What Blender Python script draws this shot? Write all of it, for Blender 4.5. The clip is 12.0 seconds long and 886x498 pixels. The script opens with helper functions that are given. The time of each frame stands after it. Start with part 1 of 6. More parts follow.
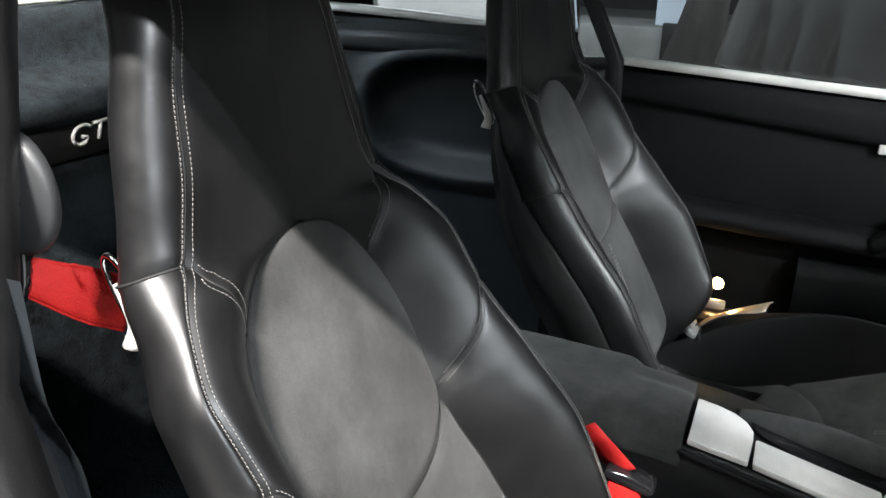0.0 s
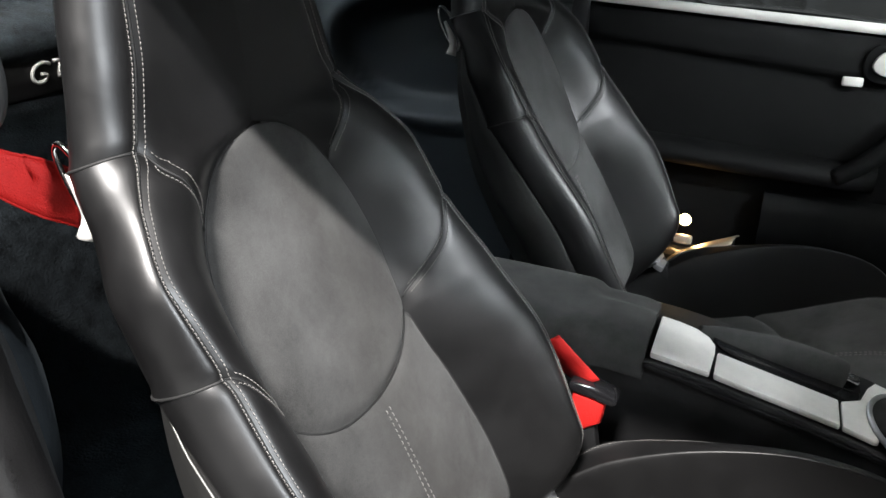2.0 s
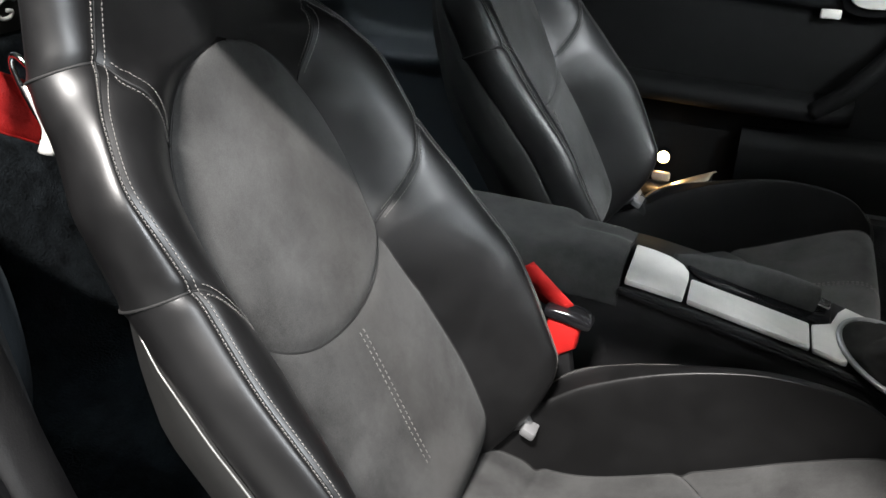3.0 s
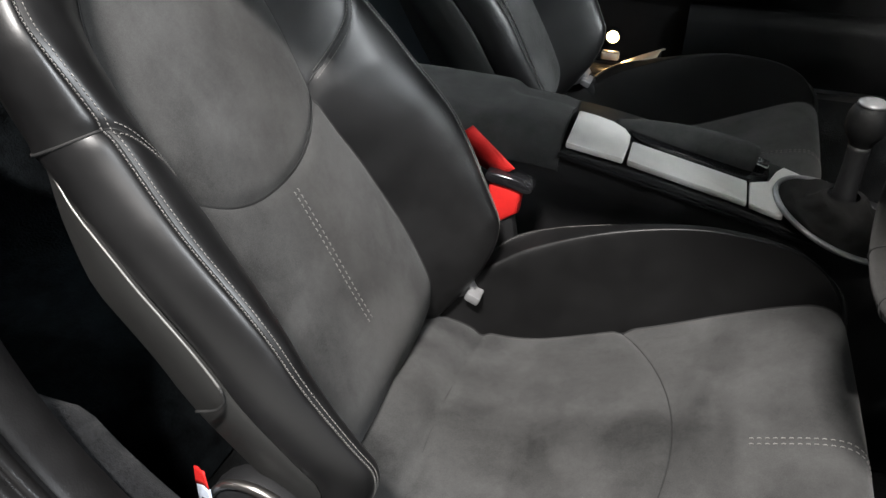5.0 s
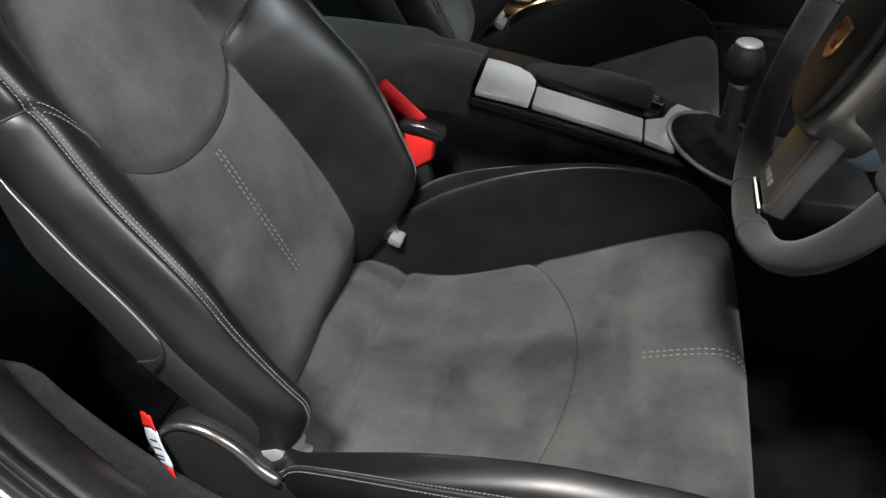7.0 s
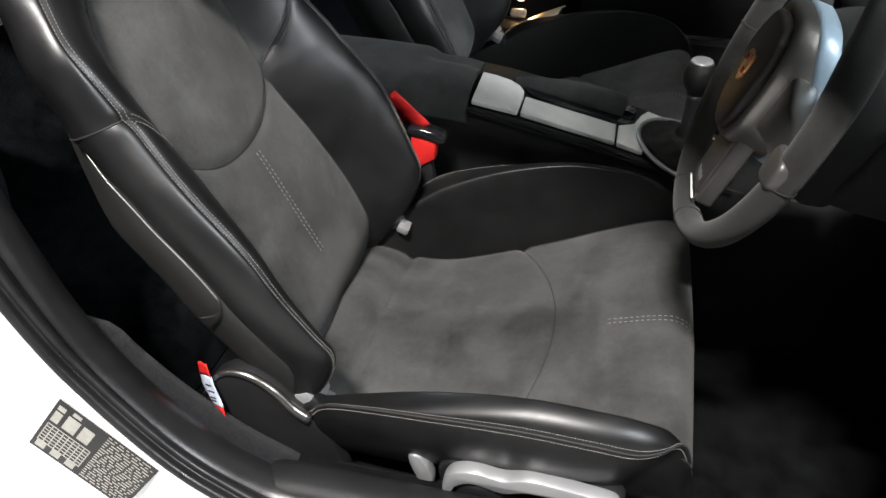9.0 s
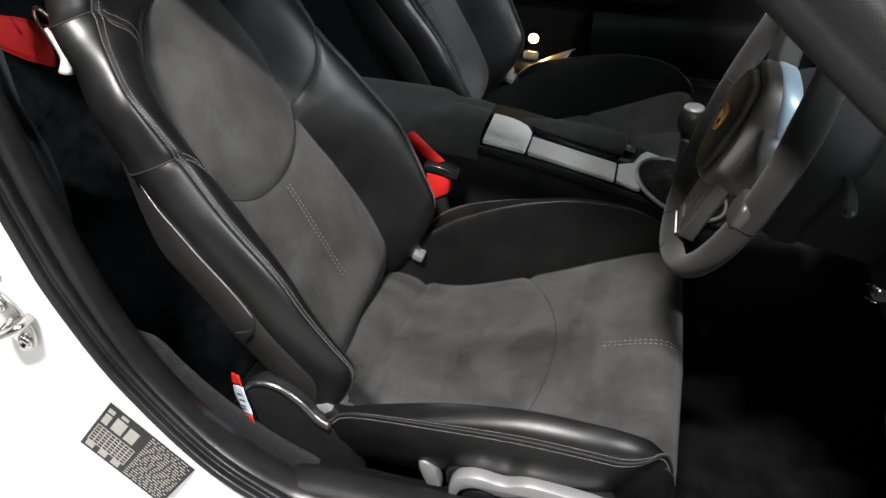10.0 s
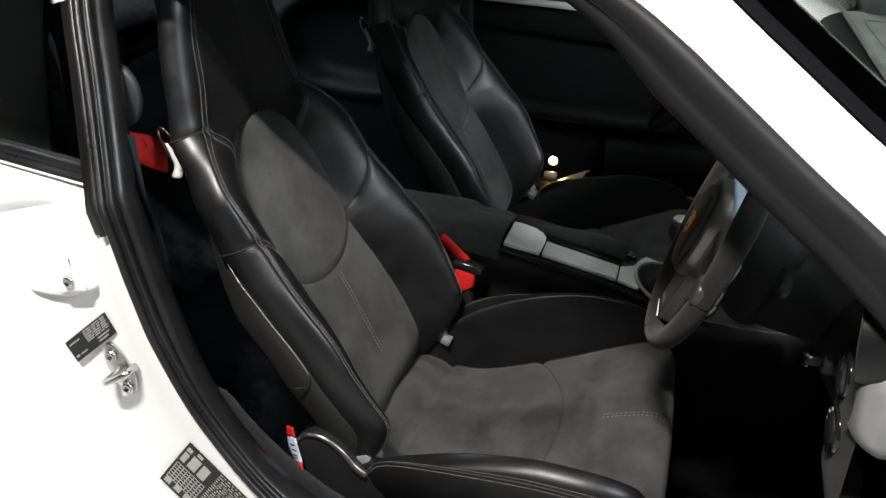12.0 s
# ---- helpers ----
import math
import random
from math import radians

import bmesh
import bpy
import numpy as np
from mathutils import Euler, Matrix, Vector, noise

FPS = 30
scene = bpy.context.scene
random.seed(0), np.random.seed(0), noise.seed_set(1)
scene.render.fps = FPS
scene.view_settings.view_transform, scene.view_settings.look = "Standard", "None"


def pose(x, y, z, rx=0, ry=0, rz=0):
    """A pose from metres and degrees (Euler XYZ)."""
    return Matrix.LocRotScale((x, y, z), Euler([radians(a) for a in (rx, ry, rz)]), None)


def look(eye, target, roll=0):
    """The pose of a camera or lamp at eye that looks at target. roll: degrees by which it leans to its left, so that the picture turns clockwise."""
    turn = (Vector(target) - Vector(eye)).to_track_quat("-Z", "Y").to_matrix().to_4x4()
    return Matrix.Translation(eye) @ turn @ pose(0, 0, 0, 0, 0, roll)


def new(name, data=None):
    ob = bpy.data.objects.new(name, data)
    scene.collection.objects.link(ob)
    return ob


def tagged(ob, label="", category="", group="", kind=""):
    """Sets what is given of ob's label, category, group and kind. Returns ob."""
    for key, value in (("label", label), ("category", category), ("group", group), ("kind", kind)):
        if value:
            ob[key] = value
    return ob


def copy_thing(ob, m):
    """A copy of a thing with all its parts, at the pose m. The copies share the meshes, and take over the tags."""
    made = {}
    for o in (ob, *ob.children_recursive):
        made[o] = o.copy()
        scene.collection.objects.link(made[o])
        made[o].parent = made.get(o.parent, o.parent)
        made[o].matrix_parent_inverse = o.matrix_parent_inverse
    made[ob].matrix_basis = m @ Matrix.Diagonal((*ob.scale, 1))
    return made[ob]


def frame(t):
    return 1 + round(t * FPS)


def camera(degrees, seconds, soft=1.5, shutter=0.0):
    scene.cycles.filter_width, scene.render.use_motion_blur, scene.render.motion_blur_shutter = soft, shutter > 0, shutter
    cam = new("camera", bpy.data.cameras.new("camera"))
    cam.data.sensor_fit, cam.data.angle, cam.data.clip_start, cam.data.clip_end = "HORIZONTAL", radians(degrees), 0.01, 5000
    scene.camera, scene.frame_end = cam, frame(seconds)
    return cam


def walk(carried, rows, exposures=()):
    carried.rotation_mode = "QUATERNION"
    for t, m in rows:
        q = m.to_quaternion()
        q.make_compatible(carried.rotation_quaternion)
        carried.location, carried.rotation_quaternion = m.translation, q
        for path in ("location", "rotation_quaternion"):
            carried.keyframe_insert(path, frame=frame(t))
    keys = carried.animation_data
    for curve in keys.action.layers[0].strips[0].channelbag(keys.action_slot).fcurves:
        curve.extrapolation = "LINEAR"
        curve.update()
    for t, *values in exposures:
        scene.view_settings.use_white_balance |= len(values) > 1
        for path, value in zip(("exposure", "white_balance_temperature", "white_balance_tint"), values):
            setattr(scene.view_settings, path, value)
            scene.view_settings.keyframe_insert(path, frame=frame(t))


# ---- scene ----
cam = camera(57.5, 12.0)
METRES, EYE, TILT, LEAN, TURN = 0.82, 1.25, -25.2, 0.0, 27.0
PATH = [
    (0, (0.169, -0.891, 1.147), (-0.573, 0.801, 0.381), 0.7),
    (0.5, (0.179, -0.898, 1.134), (-0.553, 0.798, 0.367), 0.7),
    (1, (0.183, -0.901, 1.117), (-0.533, 0.8, 0.347), 0.7),
    (1.5, (0.189, -0.903, 1.103), (-0.51, 0.794, 0.31), 0.7),
    (2, (0.192, -0.907, 1.094), (-0.485, 0.779, 0.258), 0.7),
    (2.5, (0.199, -0.909, 1.083), (-0.451, 0.762, 0.197), 0.7),
    (3, (0.206, -0.913, 1.066), (-0.415, 0.742, 0.13), 0.7),
    (5, (0.241, -0.926, 1.017), (-0.265, 0.656, -0.098), 0.3),
    (5.5, (0.255, -0.928, 1.013), (-0.203, 0.631, -0.153), 0.3),
    (6, (0.272, -0.935, 1.027), (-0.134, 0.597, -0.193), 0.1),
    (6.5, (0.278, -0.946, 1.043), (-0.087, 0.581, -0.196), 0.1),
    (7, (0.278, -0.964, 1.061), (-0.066, 0.567, -0.179), 0.1),
    (8.8, (0.308, -1.09, 1.135), (-0.029, 0.451, -0.094), 0.1),
    (9, (0.317, -1.104, 1.148), (-0.042, 0.427, -0.088), -0.1),
    (9.5, (0.327, -1.137, 1.177), (-0.059, 0.401, -0.042), -0.0),
    (10, (0.343, -1.178, 1.207), (-0.067, 0.383, 0.026), -0.1),
    (10.5, (0.363, -1.218, 1.231), (-0.071, 0.368, 0.092), -0.1),
    (11, (0.379, -1.26, 1.25), (-0.082, 0.355, 0.165), 0.0),
    (11.5, (0.392, -1.299, 1.27), (-0.107, 0.354, 0.26), 0.1),
    (12, (0.403, -1.371, 1.28), (-0.121, 0.319, 0.348), 0.1),
]
EXPOSURES = [(0.0, 0.10), (3.0, -0.24), (5.5, -0.60), (7.0, -0.68), (9.0, -0.74), (10.5, -1.08), (12.0, -1.40)]
walk(cam, [(t, look(eye, target, roll)) for t, eye, target, roll in PATH], EXPOSURES)

# ---- world and lights ----
world = bpy.data.worlds.new("garage_air")
scene.world = world
world.use_nodes = True
world.node_tree.nodes["Background"].inputs[0].default_value = (0.6, 0.7, 0.9, 1)
world.node_tree.nodes["Background"].inputs[1].default_value = 0.004


def area(name, x, y, z, sx, sy, watts, colour=(1.0, 0.96, 0.9)):
    lamp = bpy.data.lights.new(name, "AREA")
    lamp.shape, lamp.size, lamp.size_y, lamp.energy, lamp.color = "RECTANGLE", sx, sy, watts, colour
    ob = new(name, lamp)
    ob.matrix_world = pose(x, y, z)
    return ob


LAMPS = [  # strip lights set at the garage ceiling, the last one added: x, y, length, watts, colour
    (0.08, -1.92, 0.5, 520, (1.0, 0.965, 0.935)),
    (3.40, -1.95, 1.2, 450, (0.92, 0.96, 1.0)),
    (6.20, -1.60, 1.2, 140, (0.82, 0.91, 1.0)),
    (-2.6, -0.9, 1.2, 50, (0.78, 0.89, 1.0)),
    # added lamp, there to brighten the parked car and the far window line
    (-2.7, 3.7, 1.2, 170, (0.85, 0.93, 1.0)),
]
CEIL = 3.3
for lx, ly, ll, lw, lc in LAMPS:
    area("strip_light", lx, ly, CEIL - 0.085, ll, 0.07, lw, lc)


# ---- materials ----
def mat(name, base, rough=0.5, metal=0.0, bump=0.0, scale=200.0, vary=0.0, vscale=6.0, coat=0.0, spec=0.5, kind="noise",
        second=None, sheen=0.0, rvary=0.0, detail=4.0):
    m = bpy.data.materials.new(name)
    m.use_nodes = True
    nt = m.node_tree
    b = nt.nodes["Principled BSDF"]
    b.inputs["Base Color"].default_value = (*base, 1)
    b.inputs["Roughness"].default_value = rough
    b.inputs["Metallic"].default_value = metal
    b.inputs["Specular IOR Level"].default_value = spec
    b.inputs["Coat Weight"].default_value = coat
    b.inputs["Coat Roughness"].default_value = 0.05
    b.inputs["Sheen Weight"].default_value = sheen
    b.inputs["Sheen Roughness"].default_value = 0.6
    co = nt.nodes.new("ShaderNodeTexCoord")
    if vary or second:
        n1 = nt.nodes.new("ShaderNodeTexNoise")
        n1.inputs["Scale"].default_value = vscale
        n1.inputs["Detail"].default_value = 6
        n1.inputs["Roughness"].default_value = 0.62
        nt.links.new(co.outputs["Object"], n1.inputs["Vector"])
        n2 = nt.nodes.new("ShaderNodeTexNoise")
        n2.inputs["Scale"].default_value = scale
        n2.inputs["Detail"].default_value = 2
        nt.links.new(co.outputs["Object"], n2.inputs["Vector"])
        add = nt.nodes.new("ShaderNodeMath")
        add.operation = "MULTIPLY_ADD"
        nt.links.new(n2.outputs["Fac"], add.inputs[0])
        add.inputs[1].default_value = 0.35
        nt.links.new(n1.outputs["Fac"], add.inputs[2])
        ramp = nt.nodes.new("ShaderNodeValToRGB")
        ramp.color_ramp.elements[0].position = 0.45
        ramp.color_ramp.elements[1].position = 0.9
        lo = [c * (1 - vary) for c in base]
        hi = second or [c * (1 + vary) for c in base]
        ramp.color_ramp.elements[0].color = (*lo, 1)
        ramp.color_ramp.elements[1].color = (*hi, 1)
        nt.links.new(add.outputs[0], ramp.inputs["Fac"])
        nt.links.new(ramp.outputs["Color"], b.inputs["Base Color"])
        if rvary:
            mr = nt.nodes.new("ShaderNodeMapRange")
            mr.inputs["From Min"].default_value, mr.inputs["From Max"].default_value = 0.3, 0.7
            mr.inputs["To Min"].default_value, mr.inputs["To Max"].default_value = rough - rvary, rough + rvary
            nt.links.new(n1.outputs["Fac"], mr.inputs["Value"])
            nt.links.new(mr.outputs["Result"], b.inputs["Roughness"])
    if bump:
        if kind == "voronoi":
            n3 = nt.nodes.new("ShaderNodeTexVoronoi")
            out = n3.outputs["Distance"]
        else:
            n3 = nt.nodes.new("ShaderNodeTexNoise")
            n3.inputs["Detail"].default_value = detail
            out = n3.outputs["Fac"]
        n3.inputs["Scale"].default_value = scale
        nt.links.new(co.outputs["Object"], n3.inputs["Vector"])
        bp = nt.nodes.new("ShaderNodeBump")
        bp.inputs["Strength"].default_value = bump
        bp.inputs["Distance"].default_value = 0.002
        nt.links.new(out, bp.inputs["Height"])
        nt.links.new(bp.outputs["Normal"], b.inputs["Normal"])
    return m


LEATHER = mat("black_leather", (0.0054, 0.0053, 0.0055), 0.40, bump=0.03, scale=1300, vary=0.30, vscale=14, kind="voronoi", rvary=0.08, spec=0.5)


def suede(name, base, amount):
    """Brushed suede: nap that lies lighter and darker in broad sweeps, cloudy wear and fine grain."""
    m = mat(name, base, 0.95, bump=0.25, scale=1300, spec=0.12, sheen=0.08)
    nt = m.node_tree
    b = nt.nodes["Principled BSDF"]
    co = nt.nodes["Texture Coordinate"]
    total = None
    for sc, det, dist, stretch, turn, lo, hi, gain in (
            (4.2, 1, 0.5, (1.0, 1.7, 1.0), (0.3, 0.5, 0.6), 0.36, 0.62, 0.50),
            (8.5, 2, 0.5, (1.8, 1.0, 1.2), (0.2, 0.9, 2.1), 0.38, 0.66, 0.34),
            (21.0, 3, 0.4, (1.0, 1.4, 1.0), (0.1, 0.2, 1.1), 0.30, 0.70, 0.16),
            (13.0, 3, 0.4, (1.0, 1.4, 1.0), (0.5, 0.3, 0.4), 0.50, 0.74, -0.20),
            (130.0, 3, 0.0, (1.0, 1.0, 1.0), (0, 0, 0), 0.2, 0.8, 0.14),
            (800.0, 2, 0.0, (1.0, 1.0, 1.0), (0, 0, 0), 0.2, 0.8, 0.26)):
        mp = nt.nodes.new("ShaderNodeMapping")
        mp.inputs["Scale"].default_value = stretch
        mp.inputs["Rotation"].default_value = turn
        nt.links.new(co.outputs["Object"], mp.inputs["Vector"])
        n = nt.nodes.new("ShaderNodeTexNoise")
        n.inputs["Scale"].default_value, n.inputs["Detail"].default_value, n.inputs["Distortion"].default_value = sc, det, dist
        nt.links.new(mp.outputs["Vector"], n.inputs["Vector"])
        r = nt.nodes.new("ShaderNodeMapRange")
        r.interpolation_type = "SMOOTHSTEP"
        r.inputs["From Min"].default_value, r.inputs["From Max"].default_value = lo, hi
        r.inputs["To Min"].default_value, r.inputs["To Max"].default_value = -gain * amount, gain * amount
        nt.links.new(n.outputs["Fac"], r.inputs["Value"])
        k = nt.nodes.new("ShaderNodeMath")
        k.operation = "ADD"
        nt.links.new(r.outputs["Result"], k.inputs[0])
        if total is None:
            k.inputs[1].default_value = 1.0
        else:
            nt.links.new(total, k.inputs[1])
        total = k.outputs[0]
    mul = nt.nodes.new("ShaderNodeVectorMath")
    mul.operation = "SCALE"
    mul.inputs[0].default_value = base
    nt.links.new(total, mul.inputs["Scale"])
    nt.links.new(mul.outputs["Vector"], b.inputs["Base Color"])
    return m


LEATHER_BLUE = mat("blue_black_leather", (0.012, 0.0155, 0.0185), 0.55, bump=0.12, scale=800, vary=0.25, vscale=10, kind="voronoi")


def creases(m, scale, strength):
    """Soft wrinkles under a material's fine grain."""
    nt = m.node_tree
    b = nt.nodes["Principled BSDF"]
    fine = b.inputs["Normal"].links[0].from_node
    mp = nt.nodes.new("ShaderNodeMapping")
    mp.inputs["Scale"].default_value = (1.0, 1.0, 2.6)
    mp.inputs["Rotation"].default_value = (0.4, 0.5, 0.2)
    nt.links.new(nt.nodes["Texture Coordinate"].outputs["Object"], mp.inputs["Vector"])
    n = nt.nodes.new("ShaderNodeTexNoise")
    n.inputs["Scale"].default_value, n.inputs["Detail"].default_value, n.inputs["Distortion"].default_value = scale, 5, 1.8
    nt.links.new(mp.outputs["Vector"], n.inputs["Vector"])
    bp = nt.nodes.new("ShaderNodeBump")
    bp.inputs["Strength"].default_value, bp.inputs["Distance"].default_value = strength, 0.006
    nt.links.new(n.outputs["Fac"], bp.inputs["Height"])
    nt.links.new(bp.outputs["Normal"], fine.inputs["Normal"])


creases(LEATHER, 9.0, 0.045)
SUEDE = suede("grey_suede", (0.0328, 0.0327, 0.0322), 0.72)
SUEDE_RIM = suede("worn_black_suede", (0.0088, 0.0084, 0.0078), 0.95)
# grey holds the strong light that falls on the black dashboard's top
DASH_LIT = suede("lit_dash_grey", (0.075, 0.078, 0.075), 0.3)
SUEDE_DARK = mat("black_suede", (0.024, 0.024, 0.0235), 0.95, bump=0.3, scale=1000, vary=0.45, vscale=24, spec=0.15, sheen=0.04)
CARPET = mat("black_carpet", (0.0045, 0.0048, 0.005), 1.0, bump=1.0, scale=420, vary=0.6, vscale=22, spec=0.05)
CARPET_GREY = mat("charcoal_carpet", (0.0062, 0.0066, 0.0074), 1.0, bump=0.7, scale=900, vary=0.95, vscale=320, spec=0.08, sheen=0.05)
# darker copy of CARPET_BLUE, with the shade over the rear pans in its colour
CARPET_SHADED = mat("shaded_blue_carpet", (0.0055, 0.0068, 0.0078), 1.0, bump=1.0, scale=260, vary=0.9, vscale=30, spec=0.05)
BOOT = mat("black_boot_suede", (0.008, 0.0078, 0.0076), 0.95, bump=0.3, scale=1000, vary=0.5, vscale=40, spec=0.1)
CARPET_BLUE = mat("blue_black_carpet", (0.0085, 0.0112, 0.0132), 1.0, bump=1.0, scale=260, vary=0.8, vscale=34, spec=0.05, sheen=0.03)
PLASTIC = mat("black_plastic", (0.0085, 0.0085, 0.009), 0.50, spec=0.3, bump=0.25, scale=1200, vary=0.2, vscale=12, rvary=0.06)
PLASTIC_GREY = mat("dark_grey_plastic", (0.027, 0.028, 0.029), 0.45, bump=0.15, scale=1300, vary=0.12, vscale=8)
SHELL = mat("grey_seat_shell", (0.013, 0.013, 0.0125), 0.55, bump=0.15, scale=1100, vary=0.12, vscale=8)
GLOSS = mat("gloss_black_plastic", (0.008, 0.008, 0.009), 0.12, coat=0.4)
RUBBER = mat("black_rubber", (0.0095, 0.0092, 0.0094), 0.33, bump=0.12, scale=500, vary=0.25, vscale=18, rvary=0.08)
WHITE = mat("white_car_paint", (0.80, 0.80, 0.79), 0.28, coat=0.7, vary=0.02, vscale=3)
SILVER = mat("satin_silver_trim", (0.84, 0.82, 0.79), 0.40, metal=0.2, bump=0.08, scale=900, vary=0.1, vscale=20)
GREYMETAL = mat("titanium_grey_trim", (0.060, 0.057, 0.055), 0.40, metal=0.55, bump=0.06, scale=900, vary=0.1, vscale=20)
TITAN = mat("satin_titanium", (0.22, 0.21, 0.20), 0.30, metal=0.95, bump=0.05, scale=900, vary=0.1, vscale=20)
CHROME = mat("chrome", (0.75, 0.75, 0.75), 0.08, metal=1.0, vary=0.04)
# gold tint puts the courtesy lamp's warm light into the metal's colour
STRIP = mat("warm_lit_tread_metal", (0.78, 0.68, 0.54), 0.36, metal=0.7, vary=0.12, vscale=60)
STEEL = mat("bright_steel", (0.55, 0.54, 0.52), 0.25, metal=1.0, vary=0.15, vscale=60)
RED = mat("red_webbing", (0.50, 0.012, 0.010), 0.62, bump=0.5, scale=700, vary=0.18, vscale=30, spec=0.35)
THREAD = mat("pale_thread", (0.17, 0.163, 0.155), 0.8, vary=0.2, vscale=200)
SEAM = mat("dark_seam", (0.006, 0.006, 0.006), 0.7, vary=0.2)
PIPING = mat("silver_piping", (0.26, 0.255, 0.245), 0.4, metal=0.6, vary=0.15, vscale=60)
GOLD = mat("gold_badge", (0.65, 0.36, 0.16), 0.3, metal=0.9, vary=0.3, vscale=300)
DEEPRED = mat("red_enamel", (0.35, 0.02, 0.02), 0.25, vary=0.1)
LABEL_DARK = mat("label_black", (0.004, 0.004, 0.0045), 0.5, vary=0.1)
PLINTH = mat("grey_plinth_paint", (0.14, 0.14, 0.14), 0.6, bump=0.1, scale=80, vary=0.3, vscale=3)
BLACK_MATT = mat("matt_black_plastic", (0.006, 0.006, 0.006), 0.6, bump=0.2, scale=1200, vary=0.2, vscale=12, spec=0.18)
DOOR_BLACK = mat("door_black_trim", (0.0032, 0.0033, 0.0034), 0.65, bump=0.2, scale=1000, vary=0.3, vscale=14, spec=0.10)
END_SILVER = mat("grey_silver_trim", (0.30, 0.30, 0.305), 0.38, metal=0.5, bump=0.06, scale=900, vary=0.1, vscale=20)
LABEL_LIGHT = mat("label_print", (0.33, 0.32, 0.29), 0.5, vary=0.1, vscale=200)
LABEL_BLUE = mat("tag_pale_blue", (0.42, 0.47, 0.55), 0.6, vary=0.2, vscale=120)
CLOTH = mat("black_car_cover", (0.0034, 0.0035, 0.004), 0.85, bump=0.4, scale=300, vary=0.35, vscale=5, sheen=0.05)
FLOOR = mat("grey_garage_floor", (0.32, 0.32, 0.315), 0.35, bump=0.1, scale=60, vary=0.35, vscale=1.2, rvary=0.12)
WALL = mat("dark_garage_wall", (0.035, 0.035, 0.035), 0.8, bump=0.2, scale=50, vary=0.25, vscale=1.0)
CEILING = mat("garage_ceiling_paint", (0.06, 0.06, 0.06), 0.85, bump=0.1, scale=40, vary=0.15, vscale=1.0)
LINER = mat("black_headliner", (0.012, 0.012, 0.012), 1.0, bump=0.3, scale=800, vary=0.3)
BLUEPANEL = mat("pale_blue_board", (0.42, 0.48, 0.58), 0.5, vary=0.1, vscale=2)
TAIL = mat("red_lamp_lens", (0.45, 0.01, 0.01), 0.15, coat=0.5)
# the blue is a reflection on the hub's side, painted into the base colour
BLUE_REFLEX = mat("blue_reflection_trim", (0.20, 0.27, 0.33), 0.3, metal=0.3, vary=0.1)


def glass_mat(name, tint):
    m = bpy.data.materials.new(name)
    m.use_nodes = True
    b = m.node_tree.nodes["Principled BSDF"]
    b.inputs["Base Color"].default_value = (*tint, 1)
    b.inputs["Roughness"].default_value = 0.0
    b.inputs["IOR"].default_value = 1.45
    b.inputs["Transmission Weight"].default_value = 1.0
    return m


GLASS = glass_mat("car_glass", (0.86, 0.92, 0.90))
GLASS_DARK = glass_mat("tinted_glass", (0.35, 0.37, 0.36))


def glow(name, colour, strength):
    m = bpy.data.materials.new(name)
    m.use_nodes = True
    b = m.node_tree.nodes["Principled BSDF"]
    b.inputs["Base Color"].default_value = (*colour, 1)
    b.inputs["Emission Color"].default_value = (*colour, 1)
    b.inputs["Emission Strength"].default_value = strength
    return m


BULB = glow("warm_bulb", (1.0, 0.58, 0.22), 330.0)


# ---- mesh helpers ----
def base_of(ob):
    p = Vector((0, 0, 0))
    while ob is not None:
        p += ob.location
        ob = ob.parent
    return p


def thing(name, at, label, category, group="", kind=""):
    ob = new(name)
    ob.location = at
    ob.empty_display_size = 0.05
    return tagged(ob, label, category, group, kind)


def link(name, verts, faces, material, parent=None, label="", smooth=True):
    """A mesh object from world coordinates, under a parent."""
    me = bpy.data.meshes.new(name)
    off = np.array(base_of(parent)) if parent is not None else np.zeros(3)
    me.from_pydata((np.asarray(verts, float).reshape(-1, 3) - off).tolist(), [], faces)
    bm = bmesh.new()
    bm.from_mesh(me)
    bmesh.ops.recalc_face_normals(bm, faces=bm.faces)
    bm.to_mesh(me)
    bm.free()
    me.materials.append(material)
    if smooth:
        me.polygons.foreach_set("use_smooth", [True] * len(me.polygons))
    me.update()
    ob = new(name, me)
    ob.parent = parent
    if label:
        ob["label"] = label
    return ob


def part(name, bm, material, parent, label="", smooth=True, angle=0.7):
    off = base_of(parent) if parent is not None else Vector((0, 0, 0))
    bmesh.ops.translate(bm, verts=bm.verts, vec=-off)
    bmesh.ops.recalc_face_normals(bm, faces=bm.faces)
    for e in bm.edges:
        if len(e.link_faces) == 2 and e.calc_face_angle(0) > angle:
            e.smooth = False
    me = bpy.data.meshes.new(name)
    for f in bm.faces:
        f.smooth = smooth
    bm.to_mesh(me)
    bm.free()
    me.materials.append(material)
    ob = new(name, me)
    ob.parent = parent
    if label:
        ob["label"] = label
    return ob


